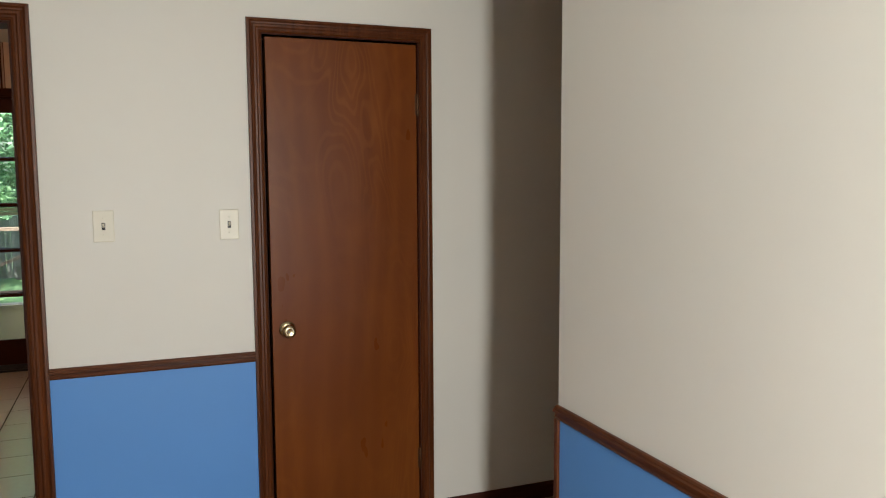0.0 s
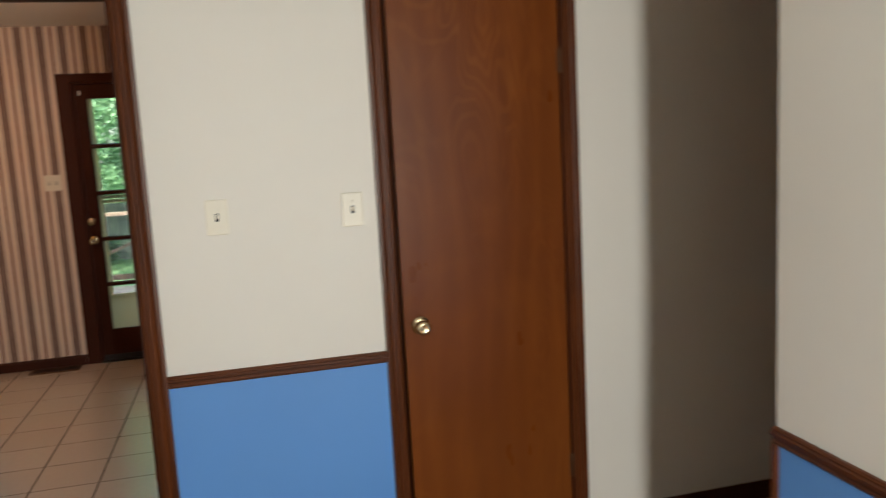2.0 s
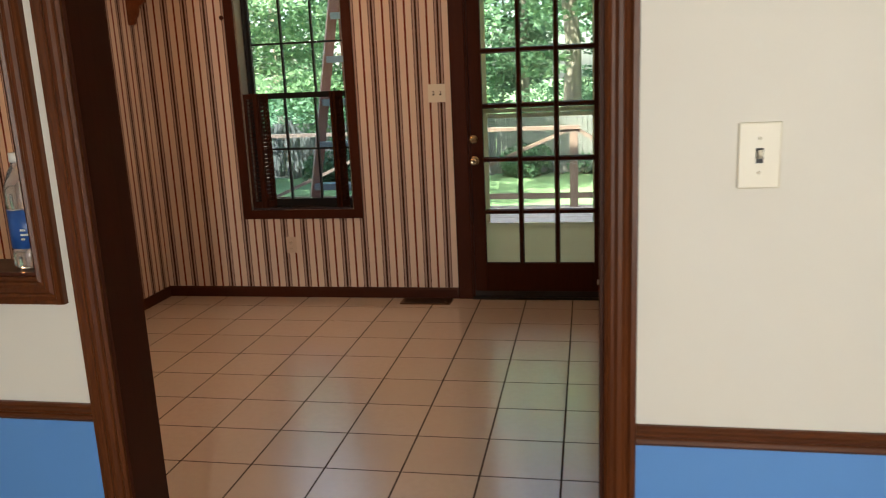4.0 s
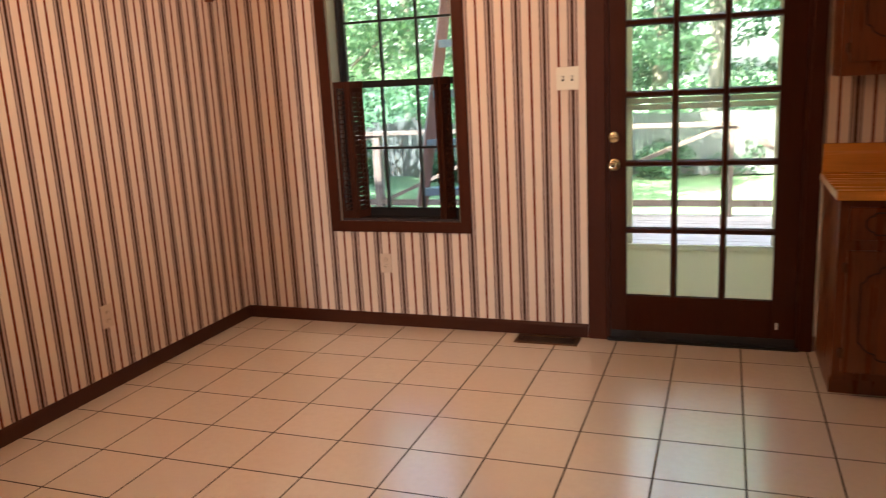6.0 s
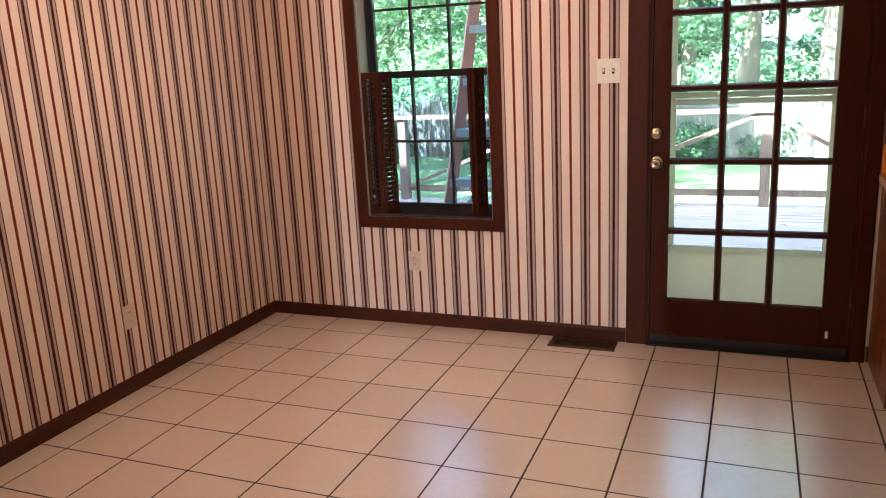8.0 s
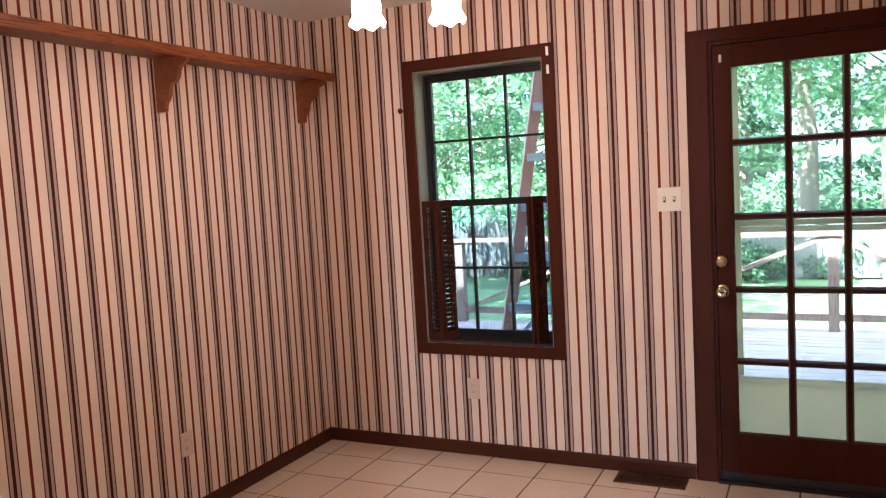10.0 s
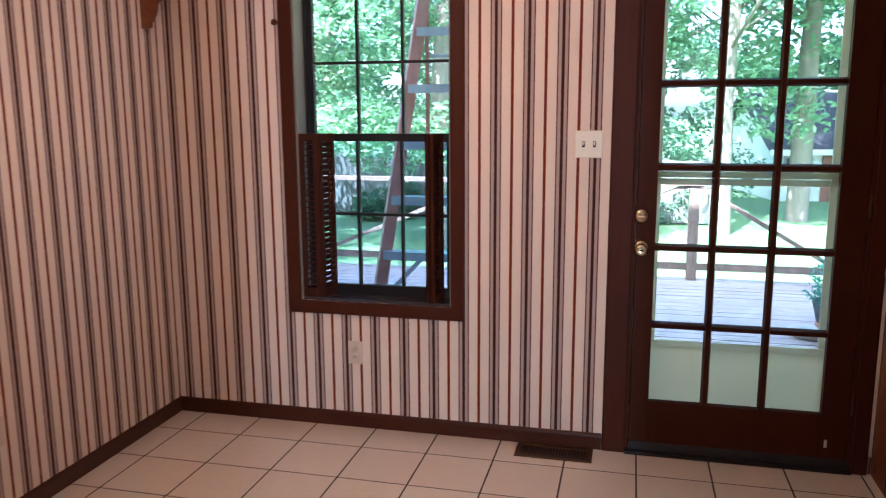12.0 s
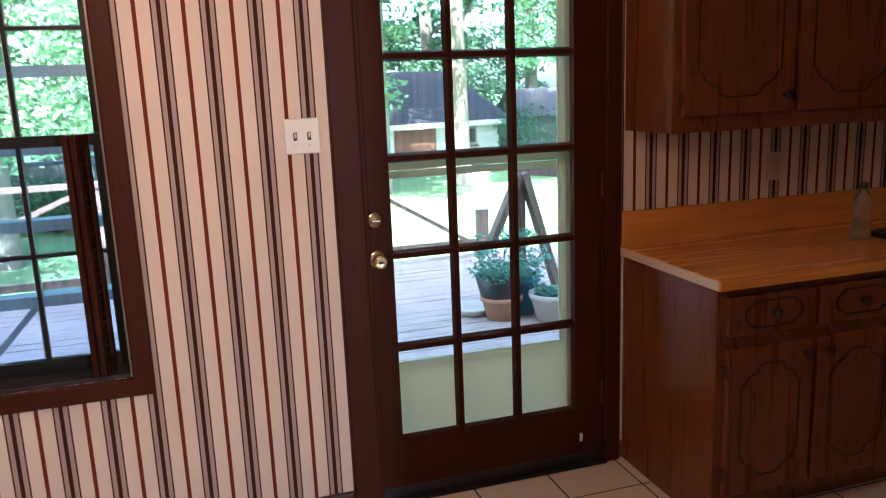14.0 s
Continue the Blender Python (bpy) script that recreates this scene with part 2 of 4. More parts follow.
M_DECK = wood("weathered_deck", (0.40, 0.30, 0.275), (0.58, 0.465, 0.43), "x", 0.75, 0.6, 0.6)
M_RAIL = wood("weathered_rail", (0.16, 0.105, 0.085), (0.33, 0.23, 0.19), "z", 0.75, 0.6, 0.6)
M_SIDING = plain("white_siding", (0.68, 0.68, 0.62), 0.7, vary=0.08, scale=3)
# grey taken darker in the base colour to stand for tree shade on the roof
M_SHINGLE = plain("shade_darkened_grey_shingles", (0.055, 0.050, 0.060), 0.85, vary=0.45, scale=7, bump=0.6)
M_BRICK = plain("brown_garage_door", (0.23, 0.10, 0.065), 0.7, vary=0.2)
M_FENCE = plain("weathered_fence", (0.13, 0.13, 0.125), 0.85, vary=0.35, scale=5)
M_LADDER = plain("orange_fibreglass", (0.30, 0.125, 0.095), 0.45, vary=0.15)
M_STEP = plain("grey_blue_aluminium", (0.33, 0.37, 0.42), 0.38, 0.5)
M_TERRA = plain("terracotta", (0.42, 0.20, 0.12), 0.8, vary=0.2, bump=0.2)
M_GLAZE = plain("blue_green_glaze", (0.03, 0.17, 0.24), 0.2, vary=0.2)
M_STONEPOT = plain("pale_stone_pot", (0.50, 0.44, 0.38), 0.8, vary=0.2, bump=0.3)
M_BLACKP = plain("black_plastic", (0.018, 0.018, 0.02), 0.4)
M_BLUEP = plain("blue_label", (0.02, 0.09, 0.33), 0.35, vary=0.15)
M_SOIL = plain("potting_soil", (0.04, 0.028, 0.02), 0.95, vary=0.3, bump=0.6, scale=40)
M_SILL = plain("glossy_dark_sill", (0.045, 0.040, 0.045), 0.12, spec=0.8)
M_JAMB = plain("grey_window_jamb", (0.20, 0.175, 0.135), 0.28, vary=0.1)
M_SCREEN = plain("screen_frame", (0.26, 0.27, 0.26), 0.5)


# ---- building helpers ----
def bx(bm, x0, x1, y0, y1, z0, z1, bevel=0.0):
    r = bmesh.ops.create_cube(bm, size=1.0, matrix=Matrix.Translation(((x0 + x1) / 2, (y0 + y1) / 2, (z0 + z1) / 2)) @ Matrix.Diagonal((x1 - x0, y1 - y0, z1 - z0, 1)))
    if bevel:
        es = list({e for v in r["verts"] for e in v.link_edges})
        bmesh.ops.bevel(bm, geom=es, offset=bevel, segments=2, affect="EDGES", profile=0.5)
    return bm


def box(x0, x1, y0, y1, z0, z1, bevel=0.0):
    return bx(bmesh.new(), x0, x1, y0, y1, z0, z1, bevel)


def beam(bm, a, b, w, d, up=(0, 0, 1)):
    """A straight bar of section w by d from a to b."""
    a, b = Vector(a), Vector(b)
    z = (b - a).normalized()
    x = Vector(up).cross(z)
    x = Vector((1, 0, 0)) if x.length < 1e-4 else x.normalized()
    y = z.cross(x)
    rot = Matrix((x, y, z)).transposed().to_4x4()
    bmesh.ops.create_cube(bm, size=1.0, matrix=Matrix.Translation((a + b) / 2) @ rot @ Matrix.Diagonal((w, d, (b - a).length, 1)))
    return bm


def turn(bm, profile, at, axis="z", n=24):
    """A turned body: (radius, height) pairs about an axis through at."""
    rings = []
    for r, h in profile:
        ring = []
        for i in range(n):
            a = 2 * math.pi * i / n
            p = (r * math.cos(a), r * math.sin(a), h)
            p = p if axis == "z" else ((p[0], -p[2], p[1]) if axis == "-y" else (p[2], p[0], p[1]))
            ring.append(bm.verts.new(Vector(at) + Vector(p)))
        rings.append(ring)
    for a, b in zip(rings, rings[1:]):
        for i in range(n):
            bm.faces.new((a[i], a[(i + 1) % n], b[(i + 1) % n], b[i]))
    for ring, flip in ((rings[0], True), (rings[-1], False)):
        if (ring[0].co - ring[n // 2].co).length > 1e-5:
            bm.faces.new(ring[::-1] if flip else ring)
    bmesh.ops.recalc_face_normals(bm, faces=bm.faces)
    for f in bm.faces:
        f.smooth = True
    return bm


def place_of(ob):
    return Matrix.Identity(4) if ob.type == "MESH" else ob.matrix_basis.copy()


def part(name, bm, material, parent=None, label=""):
    me = bpy.data.meshes.new(name)
    bm.to_mesh(me)
    bm.free()
    me.materials.append(material)
    ob = new(name, me)
    if parent is not None:
        ob.parent = parent
        ob.matrix_parent_inverse = place_of(parent).inverted()
    if label:
        ob["label"] = label
    return ob


def thing(name, at, label, category, group="", kind=""):
    ob = new(name)
    ob.empty_display_size = 0.05
    ob.matrix_basis = Matrix.Translation(at)
    return tagged(ob, label, category, group, kind)


def smooth(ob):
    for p in ob.data.polygons:
        p.use_smooth = True
    return ob


CASING = ((0.0, 0.0), (0.0, 0.012), (0.006, 0.017), (0.012, 0.013), (0.018, 0.013), (0.024, 0.018), (0.032, 0.018), (0.038, 0.013), (0.043, 0.014), (0.049, 0.021), (0.058, 0.020), (0.060, 0.014), (0.060, 0.0))
FLATC = ((0.0, 0.0), (0.0, 0.013), (0.004, 0.016), (0.058, 0.017), (0.062, 0.014), (0.064, 0.0))


def casing(name, x0, x1, z0, z1, y, side, mat, parent=None, width=1.0, profile=CASING, closed=False, label="", left=None):
    """Mitred moulding round an opening, on the wall face at y; side -1 stands out towards -y."""
    bm = bmesh.new()
    rows = []
    for u, d in profile:
        ul = u * (left or width)
        u *= width
        yy = y + side * d
        pts = [(x0 - ul, z0 - (u if closed else 0)), (x0 - ul, z1 + u), (x1 + u, z1 + u), (x1 + u, z0 - (u if closed else 0))]
        rows.append([bm.verts.new((px, yy, pz)) for px, pz in pts])
    for a, b in zip(rows, rows[1:]):
        for i in range(4 if closed else 3):
            j = (i + 1) % 4
            bm.faces.new((a[i], a[j], b[j], b[i]))
    if not closed:
        bm.faces.new([r[0] for r in rows]), bm.faces.new([r[3] for r in rows][::-1])
    bmesh.ops.recalc_face_normals(bm, faces=bm.faces)
    return part(name, bm, mat, parent, label)


def strip(name, profile, a, b, out, mat, parent=None, label=""):
    """A moulding of (height, depth) pairs run from a to b; out is the way that it stands off its wall."""
    bm = bmesh.new()
    a, b, out = Vector(a), Vector(b), Vector(out)
    ends = [[bm.verts.new(p + out * d + Vector((0, 0, h))) for h, d in profile] for p in (a, b)]
    for i in range(len(profile) - 1):
        bm.faces.new((ends[0][i], ends[0][i + 1], ends[1][i + 1], ends[1][i]))
    bm.faces.new(ends[0]), bm.faces.new(ends[1][::-1])
    bmesh.ops.recalc_face_normals(bm, faces=bm.faces)
    return part(name, bm, mat, parent, label)


def structure(ob, label, category):
    return tagged(ob, label, category, kind="structure")


# ---- plan ----
NORTH, OUT = -0.083, 0.09        # kitchen's garden wall, inner and outer face
WEST, EAST = -2.30, 3.7          # kitchen's side walls
PS, PN = -3.69, -3.57            # partition between den and kitchen
CEIL = 2.50
OPEN_L, OPEN_R, OPEN_T = -0.296, 0.745, 2.045
CLO_L, CLO_R, CLO_T = 1.598, 2.232, 2.052
PASS_L, PASS_R, PASS_B, PASS_T = -1.45, -0.445, 1.105, 2.045
HALL_X, HALL_Y = 2.262, -4.828   # end of the den's side wall
DEN_S, DEN_W = -7.68, -2.42
RAIL_T, RAIL_B = 0.814, 0.774
WIN_L, WIN_R, WIN_B, WIN_T = -1.600, -0.855, 0.628, 2.134
DOOR_L, DOOR_R, DOOR_T = -0.052, 0.884, 2.100


def wall_xz(name, x0, x1, y0, y1, z1, holes, mat):
    """A wall along x with holes (xa, xb, za, zb) cut through it."""
    bm = bmesh.new()
    cuts = sorted({x0, x1, *(h[0] for h in holes), *(h[1] for h in holes)})
    for a, b in zip(cuts, cuts[1:]):
        inside = sorted((h[2], h[3]) for h in holes if h[0] <= a and h[1] >= b)
        z = 0.0
        for za, zb in inside:
            if za > z:
                bx(bm, a, b, y0, y1, z, za)
            z = zb
        if z < z1:
            bx(bm, a, b, y0, y1, z, z1)
    return part(name, bm, mat)


# ---- walls, floors, ceilings ----
wall_n = structure(wall_xz("wall_north", WEST - 0.12, EAST + 0.12, NORTH, OUT, CEIL, [(WIN_L, WIN_R, WIN_B, WIN_T), (DOOR_L, DOOR_R, 0.0, DOOR_T)], M_PAPER_X), "cream wallpaper wall with red and mauve stripes", "wall")
wall_w = structure(part("wall_west", box(WEST - 0.12, WEST, PN, NORTH, 0, CEIL), M_PAPER_Y), "cream striped wallpaper wall under a shelf", "wall")
structure(part("wall_east", box(EAST, EAST + 0.12, PN, NORTH, 0, CEIL), M_PAPER_Y), "cream striped wallpaper wall", "wall")
partition = structure(wall_xz("wall_partition", DEN_W, 5.2, PS, PN - 0.003, CEIL, [(OPEN_L, OPEN_R, 0.0, OPEN_T), (CLO_L, CLO_R, 0.0, CLO_T), (PASS_L, PASS_R, PASS_B, PASS_T)], M_WALL), "off-white painted partition wall with openings", "wall")
structure(wall_xz("wall_partition_kitchen_side", WEST, EAST, PN - 0.003, PN, CEIL, [(OPEN_L, OPEN_R, 0.0, OPEN_T), (PASS_L, PASS_R, PASS_B, PASS_T)], M_PAPER_X), "striped wallpaper on the partition wall", "wall")
den_side = structure(part("wall_den_side", box(HALL_X, HALL_X + 0.12, DEN_S, HALL_Y, 0, CEIL), M_WALL), "off-white painted wall ending at the hall", "wall")
# hall walls out of view, coloured as warm reflectors
structure(part("wall_hall_south", box(HALL_X + 0.12, 5.2, HALL_Y - 0.12, HALL_Y, 0, CEIL), M_HALLBOUNCE), "unseen hall wall, brown to warm the bounced light", "wall")
structure(part("wall_hall_end", box(5.2, 5.32, HALL_Y - 0.12, PN, 0, CEIL), M_HALLBOUNCE), "unseen hall end wall, brown to warm the bounced light", "wall")
structure(wall_xz("wall_den_south", DEN_W - 0.12, HALL_X + 0.12, DEN_S - 0.12, DEN_S, CEIL, [(1.44, 1.64, 0.35, 2.25)], M_WALL), "off-white den wall with a window", "wall")
bm = bmesh.new()
for y0, y1, z0, z1 in ((DEN_S, PS, 0, CEIL),):
    bx(bm, DEN_W - 0.12, DEN_W, y0, y1, z0, z1)
structure(part("wall_den_west", bm, M_WALL), "off-white painted den wall", "wall")
structure(part("ceiling", box(WEST - 0.12, EAST + 0.12, PN, OUT, CEIL, CEIL + 0.12), M_CEIL), "pale textured kitchen ceiling", "ceiling")
structure(part("ceiling_den", box(DEN_W - 0.12, 5.32, DEN_S - 0.12, PN, CEIL, CEIL + 0.12), M_CEIL), "pale textured den ceiling", "ceiling")
structure(part("floor_den", box(DEN_W - 0.12, 5.32, DEN_S - 0.12, PS + 0.03, -0.12, -0.002), M_DENBOUNCE), "den floor out of view, brown to warm the bounced light", "floor")
# unseen block above the ceilings, added to keep the sun off the deck
structure(part("shade_storey", box(DEN_W - 0.12, EAST + 0.12, DEN_S - 0.12, OUT + 0.25, CEIL + 0.125, 6.2), M_SIDING), "unseen upper block added to shade the deck", "wall")
# invented block to the west, carries the shade along the deck
structure(part("shade_wing", box(-10.0, DEN_W - 0.13, DEN_S - 0.12, OUT, -1.35, 6.2), M_SIDING), "unseen side block added to carry the deck shade west", "wall")
floor = structure(part("floor", box(WEST - 0.12, EAST + 0.12, PS + 0.03, OUT, -0.12, -0.0007), M_GROUT), "cream square floor tiles with brown grout", "floor")

# wainscot, chair rail and baseboards in the den
for x0, x1 in ((DEN_W, OPEN_L - 0.06), (OPEN_R + 0.06, CLO_L - 0.058)):
    structure(part("wainscot", box(x0, x1, PS - 0.003, PS, 0.0, RAIL_B + 0.01), M_BLUE), "blue painted lower wall", "wainscot")
RAILP = ((0.0, 0.0), (0.0, 0.010), (0.006, 0.014), (0.012, 0.011), (0.017, 0.011), (0.022, 0.019), (0.029, 0.019), (0.032, 0.014), (0.036, 0.014), (0.040, 0.008), (0.040, 0.0))
for x0, x1 in ((DEN_W, OPEN_L - 0.06), (OPEN_R + 0.06, CLO_L - 0.058)):
    structure(strip("chair_rail", RAILP, (x0, PS, RAIL_B), (x1, PS, RAIL_B), (0, -1, 0), M_TRIMX), "dark stained wooden chair rail moulding", "chair rail")
structure(part("wainscot", box(HALL_X - 0.003, HALL_X, DEN_S, HALL_Y - 0.012, 0.0, RAIL_B + 0.03), M_BLUE), "blue painted lower wall", "wainscot")
structure(strip("chair_rail", RAILP, (HALL_X, DEN_S, RAIL_B + 0.02), (HALL_X, HALL_Y, RAIL_B + 0.02), (-1, 0, 0), M_TRIMY), "dark stained wooden chair rail moulding", "chair rail")
structure(part("corner_moulding", box(HALL_X - 0.012, HALL_X + 0.004, HALL_Y - 0.014, HALL_Y + 0.006, 0, RAIL_B + 0.02, 0.003), M_TRIM), "dark stained corner strip below the chair rail", "trim")
BASEP = ((0.0, 0.0), (0.0, 0.010), (0.058, 0.010), (0.069, 0.007), (0.075, 0.003), (0.075, 0.0))
for a, b, o in (((CLO_R + 0.06, PS, 0), (5.2, PS, 0), (0, -1, 0)), ((OPEN_R + 0.06, PS - 0.003, 0), (CLO_L - 0.06, PS - 0.003, 0), (0, -1, 0)), ((DEN_W, PS - 0.003, 0), (OPEN_L - 0.06, PS - 0.003, 0), (0, -1, 0)), ((HALL_X - 0.003, DEN_S, 0), (HALL_X - 0.003, HALL_Y - 0.014, 0), (-1, 0, 0))):
    structure(strip("baseboard", BASEP, a, b, o, M_DARKX), "dark brown wooden baseboard", "baseboard")
# kitchen baseboards
for a, b, o in (((WEST, NORTH, 0), (DOOR_L - 0.103, NORTH, 0), (0, -1, 0)), ((WEST, PN, 0), (WEST, NORTH - 0.012, 0), (1, 0, 0))):
    structure(strip("baseboard", BASEP, a, b, o, M_DARKX), "dark brown wooden baseboard", "baseboard")


# ---- openings in the partition ----
def lining(name, x0, x1, z0, z1, y0, y1, mat, parent, sill=False, t=0.012):
    bm = bmesh.new()
    bx(bm, x0, x0 + t, y0, y1, z0, z1), bx(bm, x1 - t, x1, y0, y1, z0, z1), bx(bm, x0 + t, x1 - t, y0, y1, z1 - t, z1)
    if sill:
        bx(bm, x0 + t, x1 - t, y0, y1, z0, z0 + t)
    return part(name, bm, mat, parent)


cased = structure(thing("doorway_1", (0.23, PS, 0), "", ""), "cased doorway with dark stained moulding", "doorway")
casing("casing_front", OPEN_L, OPEN_R, 0, OPEN_T, PS, -1, M_TRIM, cased)
casing("casing_back", OPEN_L, OPEN_R, 0, OPEN_T, PN, 1, M_TRIM, cased)
lining("jamb", OPEN_L, OPEN_R, 0, OPEN_T, PS - 0.004, PN + 0.004, M_DEEPBROWN, cased, t=0.008)
hatch = structure(thing("pass_through_1", (-0.9, PS, PASS_B), "", ""), "pass-through opening framed in dark stained wood", "pass-through")
casing("casing_front", PASS_L, PASS_R, PASS_B, PASS_T, PS, -1, M_TRIM, hatch, closed=True)
casing("casing_back", PASS_L, PASS_R, PASS_B, PASS_T, PN, 1, M_TRIM, hatch, closed=True)
lining("jamb", PASS_L, PASS_R, PASS_B, PASS_T, PS - 0.004, PN + 0.004, M_DARKX, hatch, True, 0.008)

# closet door
closet = structure(thing("door_1", (1.91, PS, 0), "", ""), "closed flush red-brown veneer closet door", "door")
casing("casing", CLO_L - 0.004, CLO_R + 0.004, 0, CLO_T + 0.004, PS, -1, M_TRIM, closet, width=0.92)
lining("jamb", CLO_L - 0.012, CLO_R + 0.012, 0, CLO_T + 0.012, PS - 0.002, PN - 0.004, M_DARK, closet)
part("slab", box(CLO_L + 0.011, CLO_R - 0.005, PS - 0.004, PS + 0.034, 0.012, CLO_T - 0.009, 0.002), M_VENEER, closet)
part("backing", box(CLO_L, CLO_R, PN - 0.03, PN - 0.02, 0, CLO_T), M_DARK, closet)
for z in (0.28, 1.80):
    h = turn(bmesh.new(), ((0.0, -0.048), (0.004, -0.046), (0.0055, -0.043), (0.0055, 0.043), (0.004, 0.046), (0.0, 0.048)), (CLO_R - 0.001, PS - 0.009, z), n=12)
    bx(h, CLO_R - 0.012, CLO_R + 0.002, PS - 0.0065, PS - 0.004, z - 0.043, z + 0.043)
    part("hinge", h, M_BRONZE, closet, "dark bronze butt hinge")


def knob(parent, x, y, z, key=True):
    ro = part("rosette", turn(bmesh.new(), ((0.0, 0.0), (0.034, 0.0), (0.034, 0.004), (0.030, 0.009), (0.018, 0.012), (0.0, 0.012)), (x, y, z), "-y"), M_BRASS, parent, "round brass rosette")
    part("knob", turn(bmesh.new(), ((0.013, 0.010), (0.012, 0.026), (0.016, 0.034), (0.025, 0.042), (0.027, 0.052), (0.024, 0.060), (0.015, 0.064), (0.012, 0.0625), (0.0, 0.0625)), (x, y, z), "-y"), M_BRASS, parent, "worn brass door knob")
    if key:
        part("key_slot", box(x - 0.008, x + 0.008, y - 0.0655, y - 0.062, z - 0.003, z + 0.003, 0.001), M_BLACKM, parent)


knob(closet, 1.668, PS - 0.004, 0.893, False)


# ---- switches and outlets ----
def plate(name, x, z, y, w, h, toggles, mat, label, category="light switch", axis="x"):
    """A wall plate on a north wall face (axis x) or on the west wall (axis y)."""
    t = thing(name, (x, y, z) if axis == "x" else (y, x, z), label, category)
    bm = box(-w / 2, w / 2, -0.006, 0.0, -h / 2, h / 2, 0.003)
    made = [("cover", bm, mat)]
    for dx in toggles:
        b2 = box(dx - 0.006, dx + 0.006, -0.0075, -0.005, -0.013, 0.013)
        made.append(("slot", b2, M_BLACKM if category == "light switch" else mat))
        b3 = bmesh.new()
        beam(b3, (dx, -0.005, -0.001), (dx, -0.016, 0.006), 0.007, 0.011)
        made.append(("toggle", b3, mat))
        for sz in (-0.030, 0.030):
            made.append(("screw", turn(bmesh.new(), ((0.0, 0.0), (0.0032, 0.0), (0.0028, 0.0015), (0.0, 0.0018)), (dx, -0.006, sz), "-y", 10), mat))
    rot = Matrix.Identity(4) if axis == "x" else Matrix.Rotation(math.pi / 2, 4, "Z")
    for nm, b, m in made:
        b.transform(t.matrix_basis @ rot)
        part(nm, b, m, t)
    return t


plate("light_switch", 1.009, 1.328, PS, 0.072, 0.116, (0.0,), M_IVORY, "ivory single toggle light switch on the off-white wall")
plate("light_switch", 1.455, 1.322, PS, 0.072, 0.116, (0.0,), M_IVORY, "ivory single toggle light switch beside the closet door")
plate("light_switch", -0.246, 1.382, NORTH, 0.115, 0.116, (-0.023, 0.023), M_IVORY, "cream double toggle switch beside the garden door")


def outlet(x, z, y, axis="x"):
    t = thing("outlet", (x, y, z) if axis == "x" else (y, x, z), "wallpaper-coloured electrical outlet on the striped wall", "outlet", "kitchen outlets")
    rot = Matrix.Identity(4) if axis == "x" else Matrix.Rotation(math.pi / 2, 4, "Z")
    parts = [("cover", box(-0.036, 0.036, -0.005, 0.0, -0.057, 0.057, 0.002), M_CREAMP)]
    for dz in (-0.02, 0.02):
        parts.append(("receptacle", turn(bmesh.new(), ((0.0, 0.0), (0.017, 0.0), (0.016, 0.003), (0.0, 0.003)), (0, -0.005, dz), "-y", 20), M_CREAMP))
        for dx in (-0.006, 0.006):
            parts.append(("slot", box(dx - 0.001, dx + 0.001, -0.0085, -0.0079, dz - 0.004, dz + 0.006), M_BLACKM))
    for nm, b, m in parts:
        b.transform(t.matrix_basis @ rot)
        part(nm, b, m, t)


outlet(-1.332, 0.378, NORTH)
outlet(-1.267, 0.365, WEST, "y")
outlet(1.655, 1.155, NORTH)

# ---- kitchen window ----
win = structure(thing("window_1", (-1.23, NORTH, WIN_B), "", ""), "double-hung window with dark grid and brown casing", "window")
casing("window_casing", WIN_L, WIN_R, WIN_B, WIN_T, NORTH, -1, M_DARK, win, profile=FLATC, closed=True)
lining("window_jamb", WIN_L, WIN_R, WIN_B, WIN_T, NORTH + 0.001, 0.02, M_JAMB, win, False, 0.008)
bm = bmesh.new()
bx(bm, WIN_L, WIN_L + 0.02, 0.02, OUT, WIN_B, WIN_T), bx(bm, WIN_R - 0.02, WIN_R, 0.02, OUT, WIN_B, WIN_T), bx(bm, WIN_L + 0.02, WIN_R - 0.02, 0.02, OUT, WIN_T - 0.022, WIN_T)
part("track", bm, M_BLACKM, win, "black window track")
part("window_sill", box(WIN_L + 0.008, WIN_R - 0.008, NORTH + 0.003, OUT + 0.03, WIN_B - 0.004, WIN_B + 0.014, 0.003), M_SILL, win, "dark glossy window sill")
MEET = 1.405


def sash(name, x0, x1, y0, y1, z0, z1, st, bot, top, mb=0.013):
    s = part(name, bx(bx(bx(box(x0, x0 + st, y0, y1, z0, z1), x1 - st, x1, y0, y1, z0, z1), x0 + st, x1 - st, y0, y1, z0, z0 + bot), x0 + st, x1 - st, y0, y1, z1 - top, z1), M_BLACKM, win, "black sash")
    ym = (y0 + y1) / 2
    xa, xb, za, zb = x0 + st, x1 - st, z0 + bot, z1 - top
    for i in (1, 2):
        c = xa + (xb - xa) * i / 3
        part("muntin", box(c - mb / 2, c + mb / 2, y0 + 0.002, y1 - 0.002, za, zb), M_BLACKM, s)
    c = (za + zb) / 2
    part("muntin", box(xa, xb, y0 + 0.003, y1 - 0.003, c - mb / 2, c + mb / 2), M_BLACKM, s)
    g = part("pane", box(xa, xb, ym - 0.001, ym + 0.001, za, zb), M_GLASS, s)
    g.visible_shadow = False


sash("upper_sash", WIN_L + 0.02, WIN_R - 0.02, 0.052, 0.08, MEET - 0.02, WIN_T - 0.022, 0.02, 0.035, 0.028)
M_MESH = glass("insect_screen_mesh", (0.74, 0.81, 0.88))
